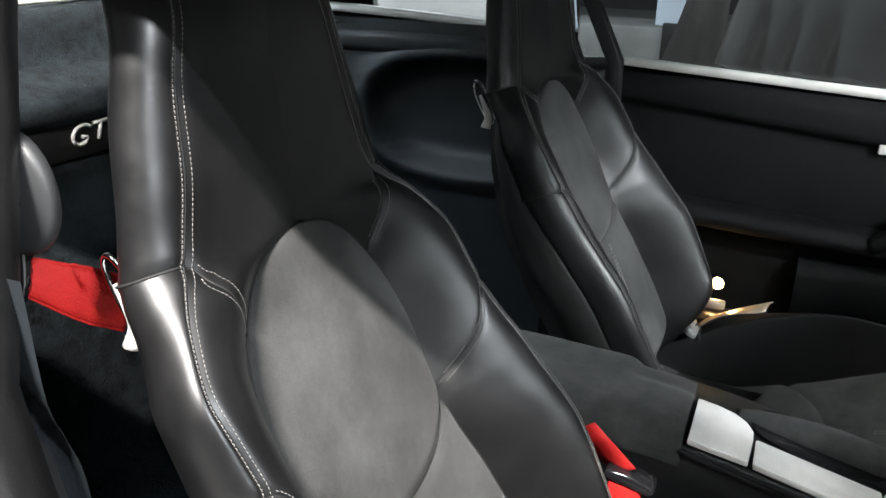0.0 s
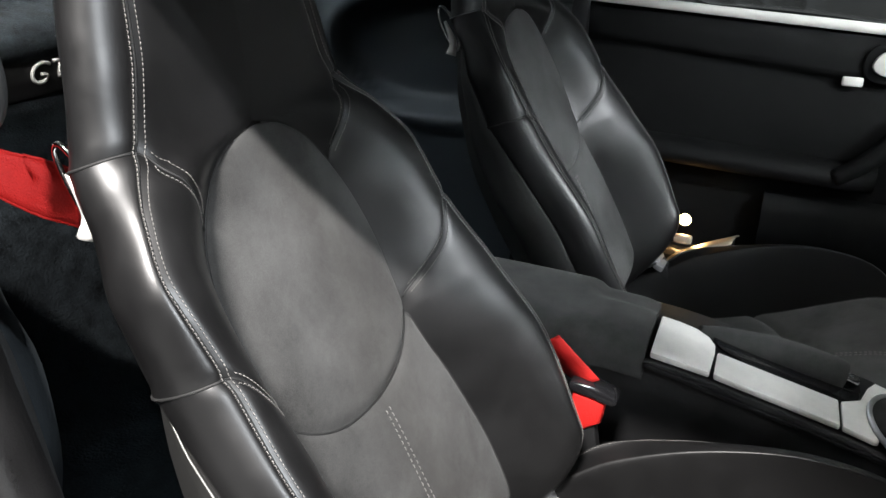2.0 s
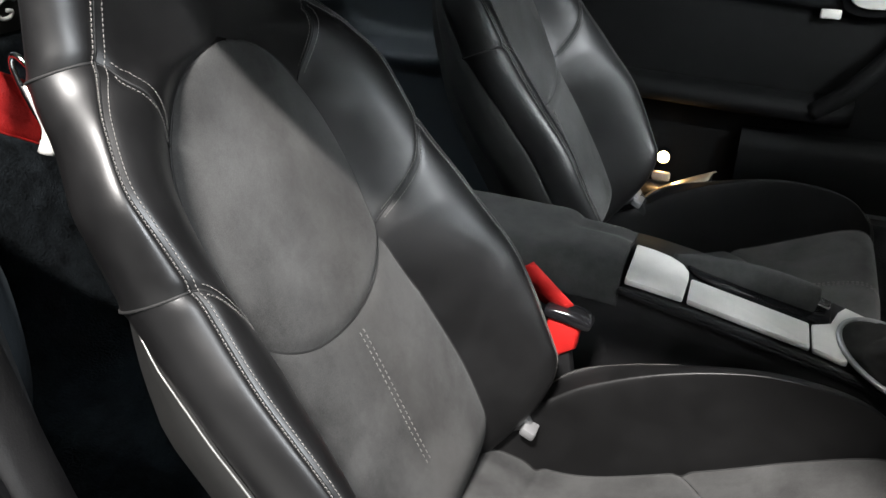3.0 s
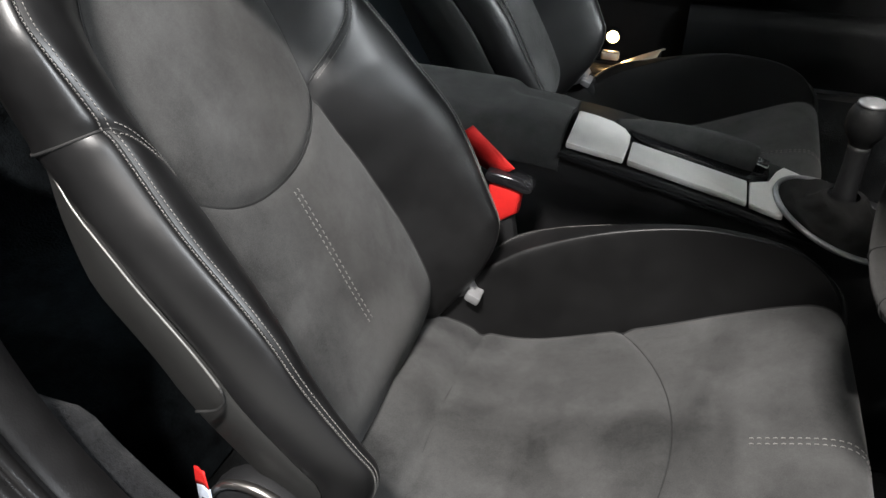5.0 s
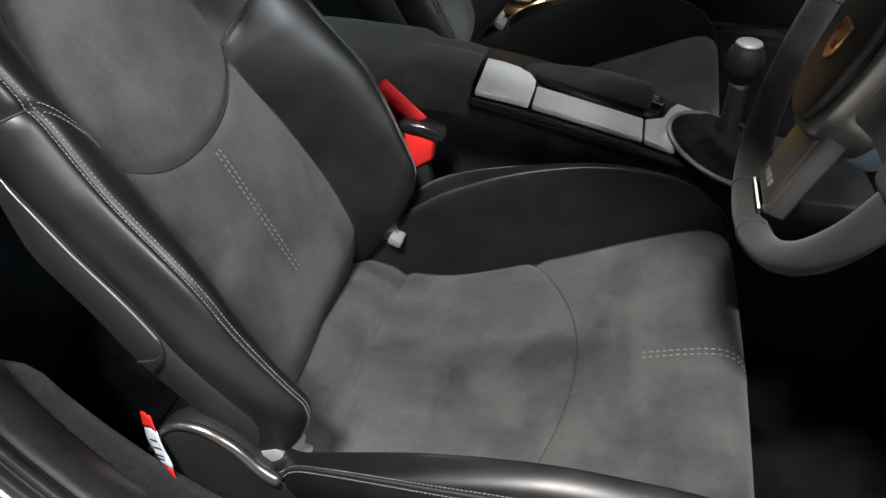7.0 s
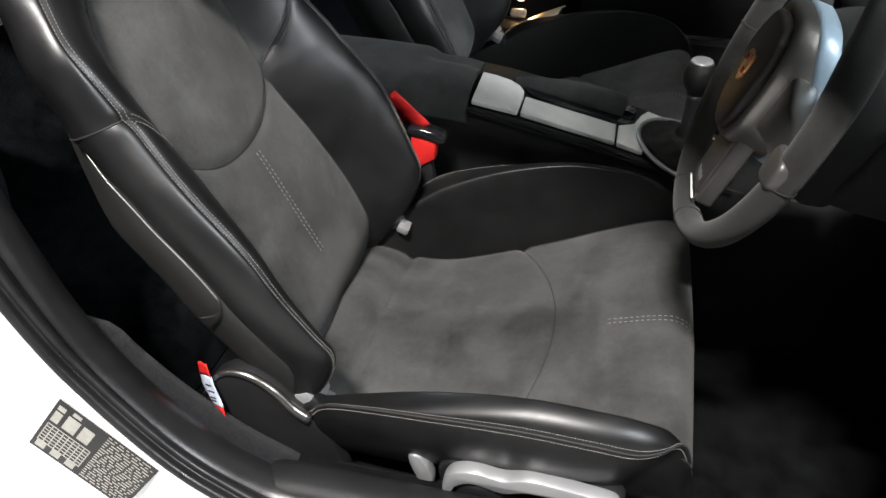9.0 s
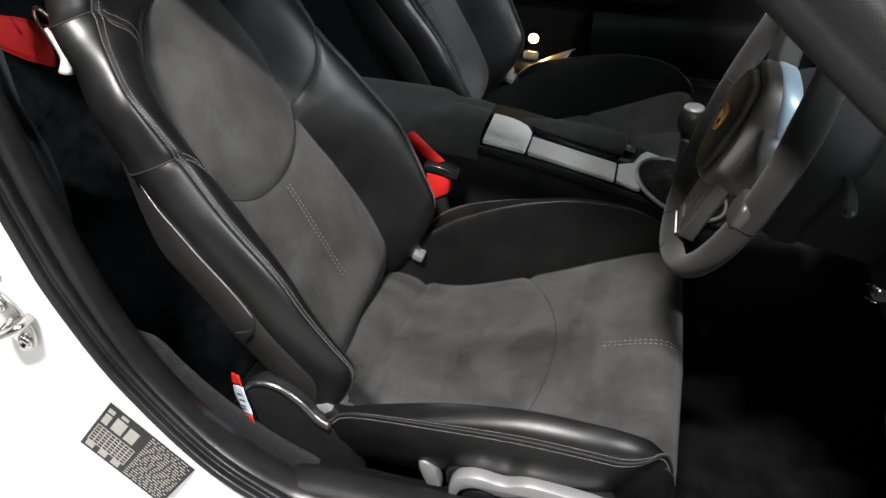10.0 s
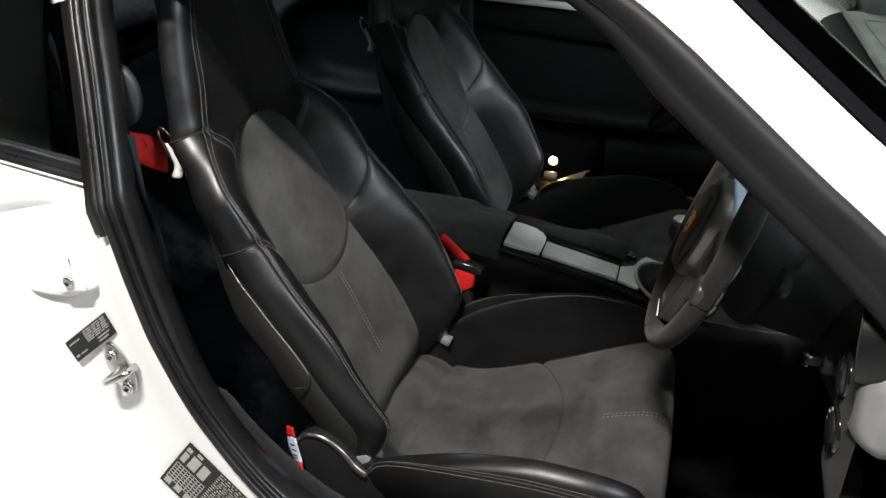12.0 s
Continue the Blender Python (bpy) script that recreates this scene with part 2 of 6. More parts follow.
def keyed(keys, x):
    """Smooth curve through (x, value) keys."""
    xs = np.array([k[0] for k in keys], float)
    ys = np.array([k[1] for k in keys], float)
    x = np.clip(np.asarray(x, float), xs[0], xs[-1])
    d = np.diff(ys) / np.diff(xs)
    m = np.zeros_like(ys)
    m[1:-1] = np.where(d[1:] * d[:-1] > 0, 2 * d[1:] * d[:-1] / (d[1:] + d[:-1] + 1e-12), 0)
    m[0], m[-1] = d[0], d[-1]
    i = np.clip(np.searchsorted(xs, x) - 1, 0, len(xs) - 2)
    h = xs[i + 1] - xs[i]
    t = (x - xs[i]) / h
    return ((2 * t**3 - 3 * t**2 + 1) * ys[i] + (t**3 - 2 * t**2 + t) * h * m[i]
            + (-2 * t**3 + 3 * t**2) * ys[i + 1] + (t**3 - t**2) * h * m[i + 1])


def spline(pts, n, closed=False):
    """n points evenly along a smooth curve through pts."""
    p = np.array(pts, float)
    if closed:
        p = np.vstack([p[-1], p, p[0], p[1]])
    else:
        p = np.vstack([2 * p[0] - p[1], p, 2 * p[-1] - p[-2]])
    out = []
    for k in range(1, len(p) - 2):
        a, b, c, d = p[k - 1:k + 3]
        for t in np.linspace(0, 1, 24, endpoint=False):
            out.append(0.5 * (2 * b + (c - a) * t + (2 * a - 5 * b + 4 * c - d) * t**2 + (3 * b - a - 3 * c + d) * t**3))
    out.append(p[-2])
    out = np.array(out)
    s = np.concatenate([[0], np.cumsum(np.linalg.norm(np.diff(out, axis=0), axis=1))])
    u = np.linspace(0, s[-1], n, endpoint=not closed)
    return np.stack([np.interp(u, s, out[:, k]) for k in range(out.shape[1])], 1)


def grid_faces(rows, cols, close_u=False, close_v=False):
    f = []
    for i in range(rows if close_v else rows - 1):
        for j in range(cols if close_u else cols - 1):
            i2, j2 = (i + 1) % rows, (j + 1) % cols
            f.append((i * cols + j, i * cols + j2, i2 * cols + j2, i2 * cols + j))
    return f


def tube_data(pts, r, seg=8, closed=False, squash=1.0, up=None):
    p = np.array(pts, float)
    n = len(p)
    r = np.broadcast_to(np.asarray(r, float), (n,))
    t = np.gradient(p, axis=0)
    if closed:
        t = np.roll(p, -1, 0) - np.roll(p, 1, 0)
    t /= np.linalg.norm(t, axis=1)[:, None] + 1e-12
    ref = np.array(up if up is not None else (0.13, 0.31, 0.94), float)
    v = []
    for k in range(n):
        a = np.cross(t[k], ref)
        if np.linalg.norm(a) < 1e-3:
            a = np.cross(t[k], (1, 0, 0))
        a /= np.linalg.norm(a)
        b = np.cross(a, t[k])
        for q in range(seg):
            w = 2 * math.pi * q / seg
            v.append(p[k] + r[k] * (math.cos(w) * a + squash * math.sin(w) * b))
    f = grid_faces(n, seg, True, closed)
    if not closed:
        f.append(tuple(range(seg)))
        f.append(tuple((n - 1) * seg + q for q in range(seg)))
    return np.array(v), f


def tube(name, pts, r, material, parent=None, label="", seg=8, closed=False, squash=1.0, up=None):
    v, f = tube_data(pts, r, seg, closed, squash, up)
    return link(name, v, f, material, parent, label)


def sheet(name, grid, material, parent=None, label="", thick=0.0, close_u=False, close_v=False):
    """A surface from a rows x cols x 3 grid; thick turns it into a solid skin."""
    g = np.asarray(grid, float)
    rows, cols = g.shape[:2]
    ob = link(name, g.reshape(-1, 3), grid_faces(rows, cols, close_u, close_v), material, parent, label)
    if thick:
        md = ob.modifiers.new("thickness", "SOLIDIFY")
        md.thickness, md.offset = thick, 0
    return ob


def join(*data):
    v, f, k = [], [], 0
    for dv, df in data:
        v.append(np.asarray(dv, float).reshape(-1, 3))
        f += [tuple(i + k for i in q) for q in df]
        k += len(v[-1])
    return np.vstack(v), f


def block(cx, cy, cz, sx, sy, sz, bevel=0.004, seg=2, rot=None):
    bm = bmesh.new()
    bmesh.ops.create_cube(bm, size=1)
    bmesh.ops.scale(bm, verts=bm.verts, vec=(sx, sy, sz))
    if bevel:
        bmesh.ops.bevel(bm, geom=bm.edges[:], offset=min(bevel, 0.45 * min(sx, sy, sz)), segments=seg, affect="EDGES", profile=0.5)
    if rot is not None:
        bmesh.ops.transform(bm, matrix=rot, verts=bm.verts)
    bmesh.ops.translate(bm, verts=bm.verts, vec=(cx, cy, cz))
    return bm


def prism(outline, axis, lo, hi, bevel=0.004, seg=2):
    """A plate: a closed 2D outline pushed along an axis from lo to hi (the outline's own axes follow in order x, y, z)."""
    bm = bmesh.new()
    def put(a, b, c):
        return {"x": (c, a, b), "y": (a, c, b), "z": (a, b, c)}[axis]
    vs = [bm.verts.new(put(a, b, lo)) for a, b in outline]
    face = bm.faces.new(vs)
    ext = bmesh.ops.extrude_face_region(bm, geom=[face])
    moved = [g for g in ext["geom"] if isinstance(g, bmesh.types.BMVert)]
    d = hi - lo
    bmesh.ops.translate(bm, verts=moved, vec=put(0, 0, d))
    if bevel:
        rim = [e for e in bm.edges if len(e.link_faces) == 2 and e.calc_face_angle(0) > 1.2]
        bmesh.ops.bevel(bm, geom=rim, offset=bevel, segments=seg, affect="EDGES", profile=0.5)
    return bm


def lathe(profile, seg=32, frame_=None):
    """A turned body: (radius, height) pairs round z, then moved by a matrix."""
    v, f = [], []
    for r, h in profile:
        for q in range(seg):
            w = 2 * math.pi * q / seg
            v.append((r * math.cos(w), r * math.sin(w), h))
    f = grid_faces(len(profile), seg, True)
    f.append(tuple(range(seg)))
    f.append(tuple((len(profile) - 1) * seg + q for q in range(seg)))
    if frame_ is not None:
        v = [tuple(frame_ @ Vector(p)) for p in v]
    return np.array(v), f


def dashes(pts, normals, length=0.0021, gap=0.0014, width=0.00034, lift=0.0002):
    """Stitches along a line: short raised threads."""
    p = np.array(pts, float)
    nn = np.array(normals, float)
    s = np.concatenate([[0], np.cumsum(np.linalg.norm(np.diff(p, axis=0), axis=1))])
    out = []
    k = 0.0
    while k + length < s[-1]:
        a = np.array([np.interp(k, s, p[:, c]) for c in range(3)])
        b = np.array([np.interp(k + length, s, p[:, c]) for c in range(3)])
        n = np.array([np.interp(k, s, nn[:, c]) for c in range(3)])
        n /= np.linalg.norm(n) + 1e-9
        a, b = a + lift * n, b + lift * n
        mid = (a + b) / 2 + 0.0006 * n
        out.append(tube_data([a - 0.0006 * n, a * 0.8 + mid * 0.2 + 0.0004 * n, mid, b * 0.8 + mid * 0.2 + 0.0004 * n, b - 0.0006 * n], [width * 0.6, width, width, width, width * 0.6], 5, up=tuple(n)))
        k += length + gap
    return out


# ---- garage ----
def room():
    part("floor", block(2.0, 2.5, -0.05, 20, 16, 0.1, 0), FLOOR, None)
    part("ceiling", block(2.0, 2.5, CEIL + 0.05, 20, 16, 0.1, 0), CEILING, None)
    part("wall_north", block(2.0, 10.45, CEIL / 2, 20, 0.1, CEIL, 0), WALL, None)
    part("wall_south", block(2.0, -5.45, CEIL / 2, 20, 0.1, CEIL, 0), WALL, None)
    part("wall_east", block(11.95, 2.5, CEIL / 2, 0.1, 15.8, CEIL, 0), WALL, None)
    part("wall_west", block(-7.95, 2.5, CEIL / 2, 0.1, 15.8, CEIL, 0), WALL, None)
    for n in ("floor", "ceiling", "wall_north", "wall_south", "wall_east", "wall_west"):
        tagged(bpy.data.objects[n], "grey garage " + n.split("_")[0] + " around the parked cars", n.split("_")[0], kind="structure")
    for lx, ly, ll, lw, lc in LAMPS:
        t = thing("ceiling_light", (lx, ly, CEIL), "long white strip light set out of view at the garage ceiling", "ceiling light", "garage strip lights")
        part("housing", block(lx, ly, CEIL - 0.035, ll + 0.06, 0.22, 0.07, 0.012), GREYMETAL, t)


room()

# ---- the car's body ----
car = thing("car_body", (0, 0, 0.2), "white sports coupe body with the driver door open", "car", kind="structure")
WAIST = 0.885


def side_y(z):
    """Half-width of the car's side at a height: upright below the waist, leaning in above."""
    z = np.asarray(z, float)
    return -0.672 + np.where(z > WAIST, (z - WAIST) * 0.47, 0)


# opening of the door, in x and z, from the sill's rear end up the rear post, over the roof and down the windscreen post
LOOP = [(0.06, 0.412), (0.00, 0.428), (-0.06, 0.468), (-0.113, 0.53), (-0.155, 0.60), (-0.185, 0.69), (-0.208, 0.79), (-0.225, 0.88),
        (-0.262, 1.01), (-0.287, 1.09), (-0.290, 1.13), (-0.25, 1.166), (-0.08, 1.193), (0.08, 1.197), (0.21, 1.180), (0.325, 1.134),
        (0.427, 1.061), (0.513, 0.997), (0.604, 0.931), (0.69, 0.85), (0.74, 0.74), (0.755, 0.60), (0.73, 0.48), (0.68, 0.42), (0.58, 0.405), (0.30, 0.405)]


def ring(o, dy, n=220):
    """The opening's line moved outwards by o and sideways by dy."""
    p = spline(LOOP, n, True)
    t = np.roll(p, -1, 0) - np.roll(p, 1, 0)
    t /= np.linalg.norm(t, axis=1)[:, None]
    nrm = np.stack([-t[:, 1], t[:, 0]], 1)
    c = p.mean(0)
    if ((p - c) * nrm).sum() < 0:
        nrm = -nrm
    # the seal hugs the opening more closely along the lower rear post
    near = np.clip((0.72 - p[:, 1]) / 0.15, 0, 1) * np.clip((0.10 - p[:, 0]) / 0.12, 0, 1)
    o = o - 0.013 * near * min(1.0, max(0.0, (0.02 - dy) / 0.02)) * min(1.0, max(0.0, (0.09 - o) / 0.06))
    x, z = (p + (o * nrm.T).T).T
    return np.stack([x, side_y(p[:, 1]) + dy, z], 1)


def band(name, profile, material, label="", n=220):
    g = np.stack([ring(o, dy, n) for o, dy in profile], 1)
    return sheet(name, g, material, car, label, close_v=True)


# rubber: inner lip, bulb, groove, outer strip
band("door_seal", [(-0.004, 0.054), (-0.008, 0.048), (-0.012, 0.040), (-0.014, 0.031), (-0.013, 0.022), (-0.010, 0.016), (-0.006, 0.013)], RUBBER, "soft black rubber door seal")
band("seal_strip", [(-0.006, 0.016), (-0.009, 0.010), (-0.013, 0.006), (-0.0165, 0.001), (-0.017, -0.005), (-0.014, -0.008), (-0.011, -0.006), (-0.011, -0.010), (-0.014, -0.014), (-0.013, -0.019), (-0.008, -0.021), (-0.002, -0.016)], RUBBER, "ridged outer rubber strip")


def ring_part(o, dy, a, b, k=90):
    """A stretch of the moved ring, a and b in parts of its length."""
    p = ring(o, dy, 900)
    idx = np.linspace(a * 900, b * 900, k).astype(int) % 900
    return p[idx]


def ring_at(x, z):
    p = ring(0, 0, 900)
    return int(np.argmin((p[:, 0] - x) ** 2 + (p[:, 2] - z) ** 2)) / 900


R_REAR = ring_at(-0.225, 0.88)
R_BTOP = ring_at(-0.290, 1.13)
R_ATOP = ring_at(0.21, 1.180)
R_ABOT = ring_at(0.69, 0.85)

# rear door post: white jamb that widens into the quarter panel
n = 110
a0, a1 = ring_at(0.30, 0.405) - 1.0, R_REAR
cols = []
for o, dy in ((-0.006, 0.004), (-0.004, -0.006), (0.002, -0.008), (0.03, -0.006), (0.06, -0.004), (0.09, -0.004), (0.13, -0.005), (0.16, -0.010), (0.185, -0.022), (0.205, -0.040), (0.220, -0.066), (0.235, -0.092), (0.26, -0.115), (0.33, -0.135), (0.48, -0.150), (0.75, -0.15)):
    g = ring_part(o, dy, a0, a1 + 0.006, n)
    cols.append(g)
jamb = np.stack(cols, 1)
u = np.linspace(0, 1, n)[:, None]
JAMB_TOP = jamb[-1]
sheet("door_jamb", jamb, WHITE, car, "glossy white door jamb and quarter panel", thick=0.0)
# white windscreen post and roof edge
cols = [ring_part(o, dy, R_BTOP - 0.01, R_ABOT, 120) for o, dy in ((-0.006, 0.004), (-0.005, -0.008), (-0.001, -0.014), (0.012, -0.014), (0.035, -0.004), (0.055, 0.008), (0.062, 0.016))]
sheet("windscreen_post", np.stack(cols, 1), WHITE, car, "glossy white roof rail and windscreen post")
# broad black trim and seal along the inner side of the windscreen post, wider towards its foot
cols = []
grow = np.linspace(0, 1, 80)[:, None]
for o0, o1, dy in ((-0.014, -0.044, 0.030), (-0.016, -0.046, 0.004), (-0.015, -0.040, -0.010), (-0.012, -0.024, -0.018), (-0.010, -0.019, -0.015), (-0.008, -0.014, -0.021), (-0.004, 0.004, -0.023), (-0.003, 0.012, -0.020), (-0.002, 0.014, -0.010)):
    p0, p1 = ring_part(o0, dy, R_ATOP - 0.03, R_ABOT, 80), ring_part(o1, dy, R_ATOP - 0.03, R_ABOT, 80)
    w = np.clip(grow * 2.2, 0, 1)
    cols.append(p0 * (1 - w) + p1 * w)
sheet("post_trim", np.stack(cols, 1), PLASTIC, car, "black trim and seal along the windscreen post")


def roof_edge(side, o=0.062, dy=0.016, k=60):
    p = ring_part(o, dy, R_BTOP - 0.01, R_ATOP + 0.02, k)
    q = p.copy()
    q[:, 1] *= side
    return q


L0, L1 = roof_edge(1), roof_edge(-1)
rows = []
for k in range(13):
    f = k / 12
    arch = 0.055 * (1 - (2 * f - 1) ** 2)
    rows.append(L0 * (1 - f) + L1 * f + np.array([0, 0, arch]))
sheet("roof", np.stack(rows, 1), WHITE, car, "white roof panel", thick=0.004)
rows = []
E0, E1 = roof_edge(1, 0.005, 0.05), roof_edge(-1, 0.005, 0.05)
for k in range(13):
    f = k / 12
    rows.append(E0 * (1 - f) + E1 * f + np.array([0, 0, 0.035 * (1 - (2 * f - 1) ** 2) - 0.004]))
sheet("headliner", np.stack(rows, 1), LINER, car, "black fabric headliner", thick=0.004)

# front of the roof, down to the top of the windscreen
W0 = ring_part(0.064, 0.020, R_ATOP, R_ABOT, 40)[0]
R0 = ring_part(0.062, 0.016, R_BTOP - 0.01, R_ATOP, 60)[-6]
g = []
for f in np.linspace(0, 1, 21):
    c4 = 1 - (2 * f - 1) ** 2
    side_ = np.array([1, 1 - 2 * f, 1])
    p0 = R0 * side_ + np.array([0, 0, 0.055 * c4 - 0.002])
    p1 = W0 * side_ + np.array([0.16 * c4, 0, 0.035 * c4])
    g.append([p0 * (1 - k) + p1 * k for k in np.linspace(-0.1, 1.02, 8)])
sheet("roof_front", np.array(g), WHITE, car, "white front edge of the roof", thick=0.004)
# unseen header roll, added to keep the front lamp's light off the headrests
g = []
for y in np.linspace(-0.50, 0.50, 24):
    bow = 1 - (y / 0.56) ** 2
    g.append([(0.16 + 0.10 * bow, y, 1.19 + 0.03 * bow), (0.20 + 0.12 * bow, y, 1.155 + 0.03 * bow), (0.25 + 0.13 * bow, y, 1.128 + 0.03 * bow), (0.30 + 0.14 * bow, y, 1.135 + 0.03 * bow)])
sheet("header_shade_roll", np.array(g), LINER, car, "unseen black roll added at the header to shade the headrests", thick=0.012)

# windscreen with its black printed border, from the post across the car
A = ring_part(0.064, 0.020, R_ATOP, R_ABOT, 40)
for name, f0, f1, material, lift in (("screen_border", 0.0, 0.016, GLOSS, 0.0), ("windscreen", 0.016, 0.984, GLASS, 0.0), ("screen_border", 0.984, 1.0, GLOSS, 0.0)):
    B = A * np.array([1, -1, 1])
    g = []
    for f in np.linspace(f0, f1, 24):
        bow = 1 - (2 * f - 1) ** 2
        g.append(A * (1 - f) + B * f + np.array([0.16 * bow, 0, 0.035 * bow]))
    ob = sheet(name, np.stack(g, 1), material, car, thick=0.005)
    if material is GLASS:
        ob.visible_shadow = False

# rear post window frame, quarter window and its trim strip
Bf = [ring_part(o, dy, R_REAR - 0.008, R_BTOP + 0.004, 40) for o, dy in ((-0.004, -0.004), (0.000, -0.014), (0.008, -0.016), (0.012, -0.008), (0.020, -0.010), (0.026, -0.002), (0.028, 0.016))]
sheet("window_frame", np.stack(Bf, 1), RUBBER, car, "satin black window frame")
q0 = ring_part(0.026, 0.004, R_REAR, R_BTOP, 24)


def waist_line(f):
    """Lower edge of the quarter window, 0..1 from the door post to the tail."""
    z = 0.918 + 0.10 * 0.62 * f * (1 - 0.30 * f)
    return np.array([-0.240 - 0.62 * f, float(side_y(z)) + 0.004 + 0.06 * f * f, z])


qg = []
for f in np.linspace(0, 1, 16):
    lo_ = waist_line(f)
    top_z_ = 1.128 - 0.13 * f**1.6
    hi_ = np.array([-0.316 - 0.60 * f, float(side_y(top_z_)) + 0.004 + 0.06 * f * f, top_z_])
    qg.append([lo_ * (1 - v_) + hi_ * v_ for v_ in np.linspace(0, 1, 12)])
ob = sheet("quarter_window", np.array(qg), GLASS_DARK, car, "dark tinted quarter window", thick=0.004)
low = np.array([waist_line(f) for f in np.linspace(-0.012, 1, 30)])
strip = []
for dz, dy in ((0.010, 0.002), (0.008, -0.006), (0.004, -0.009), (-0.002, -0.007), (-0.005, -0.008), (-0.007, -0.012), (-0.011, -0.014), (-0.015, -0.012), (-0.017, -0.004)):
    strip.append(low + np.array([0, dy, dz]))
sheet("window_trim", np.stack(strip, 1), RUBBER, car, "black rubber strip below the quarter window")
# silver tube drawn as the highlight that runs along the rubber
tube("window_trim_glint", low + np.array([0, -0.0145, -0.0125]), 0.0016, SILVER, car, "thin silver line for the highlight on the rubber strip", 6)
# outer skin between the jamb and the window strip
g = []
for f in np.linspace(0, 1, 14):
    row = []
    for q in JAMB_TOP:
        u_ = min(1.0, max(-0.02, (-0.240 - (q[0] + 0.004)) / 0.62))
        t = waist_line(u_) + np.array([0, -0.008, -0.014])
        r = q * (1 - f) + t * f
        r[1] -= 0.016 * math.sin(math.pi * f) * min(1, max(0, (-0.26 - q[0]) / 0.1))
        row.append(r)
    g.append(row)
sheet("quarter_panel", np.array(g), WHITE, car, "white rear quarter panel")
# outer sill
g = []
for x in np.linspace(-0.3, 1.0, 12):
    g.append([(x, y, z) for y, z in ((-0.66, 0.352), (-0.70, 0.345), (-0.735, 0.32), (-0.745, 0.27), (-0.73, 0.20), (-0.60, 0.17))])
sheet("outer_sill", np.array(g), WHITE, car, "white outer sill")

# floor pan, front bulkhead, far side, so that the cabin is closed
part("floor_pan", block(0.05, 0, 0.19, 2.4, 1.36, 0.03, 0), CARPET, car, "black carpeted floor")
part("front_bulkhead", block(1.02, 0, 0.52, 0.04, 1.36, 0.66, 0), CARPET, car, "black carpeted bulkhead")
part("inner_sill", prism([(-0.665, 0.19), (-0.560, 0.19), (-0.568, 0.36), (-0.585, 0.405), (-0.62, 0.415), (-0.665, 0.41)], "x", 0.0, 0.98, 0.006), CARPET, car, "carpeted inner sill")


# ---- seats ----
SEAT_Y = -0.365
O = np.array([0.03, SEAT_Y, 0.43])
UP = np.array([-0.454, 0.0, 0.891])
FORE = np.array([0.891, 0.0, 0.454])
INSERT = [(-0.05, 0.128), (0.0, 0.133), (0.06, 0.140), (0.115, 0.145), (0.21, 0.131), (0.26, 0.117), (0.30, 0.109)]
CREST_W = [(-0.05, 0.155), (0.0, 0.168), (0.06, 0.182), (0.12, 0.194), (0.2, 0.202), (0.3, 0.197), (0.386, 0.185), (0.45, 0.187), (0.5, 0.167), (0.54, 0.136), (0.6, 0.112), (0.655, 0.101), (0.70, 0.087), (0.8, 0.07), (0.85, 0.06)]
CREST_N = [(-0.05, -0.03), (0.0, 0.018), (0.04, 0.056), (0.09, 0.086), (0.2, 0.085), (0.3, 0.067), (0.386, 0.05), (0.45, 0.045), (0.5, 0.036), (0.54, 0.026), (0.6, 0.043), (0.655, 0.060), (0.70, 0.076), (0.8, 0.088), (0.85, 0.08)]
OUTER_W = [(-0.05, 0.172), (0.0, 0.183), (0.06, 0.196), (0.12, 0.209), (0.2, 0.219), (0.3, 0.215), (0.386, 0.206), (0.45, 0.202), (0.5, 0.183), (0.56, 0.162), (0.64, 0.140), (0.70, 0.121), (0.76, 0.108), (0.82, 0.10), (0.85, 0.09)]
MID_N = [(-0.05, 0.0), (0.3, 0.0), (0.45, 0.004), (0.527, 0.016), (0.56, 0.030), (0.6, 0.046), (0.655, 0.066), (0.70, 0.083), (0.8, 0.096), (0.85, 0.09)]
BACK_N = [(-0.05, -0.10), (0.3, -0.125), (0.42, -0.105), (0.5, -0.075), (0.6, -0.035), (0.7, -0.005), (0.85, 0.0)]


DEEP = [(-0.05, 0.0), (0.30, 0.0), (0.36, 0.006), (0.41, 0.018), (0.46, 0.020), (0.52, 0.006), (0.60, 0.002), (0.85, 0.0)]
SHELL_IN = [(-0.05, 0.15), (0.28, 0.2), (0.42, 0.85), (0.60, 0.85), (0.85, 0.5)]
TAPER = [(-0.05, 0.0), (0.28, 0.0), (0.34, 0.004), (0.38, 0.014), (0.42, 0.034), (0.46, 0.048), (0.52, 0.054), (0.60, 0.048), (0.85, 0.03)]


def insert_w(s):
    s = np.asarray(s, float)
    egg = 0.1175 * np.sqrt(np.clip(1 - np.abs((s - 0.365) / 0.162) ** 2.25, 0, 1))
    egg_low = 0.109 + 0.0085 * np.clip((s - 0.30) / 0.065, 0, 1)
    return np.where(s < 0.30, keyed(INSERT, np.minimum(s, 0.30)), np.where(s < 0.365, egg_low, egg))


def oval_foot(w):
    return 0.261 + 0.043 * (np.abs(w) / 0.111) ** 2.4


SHOULDER = [(1, 0.470), (1.22, 0.487), (1.58, 0.510), (1.86, 0.527), (2, 0.541), (3, 0.549)]
ELBOW = [(1, 0.312), (1.5, 0.345), (2, 0.386), (3, 0.392)]


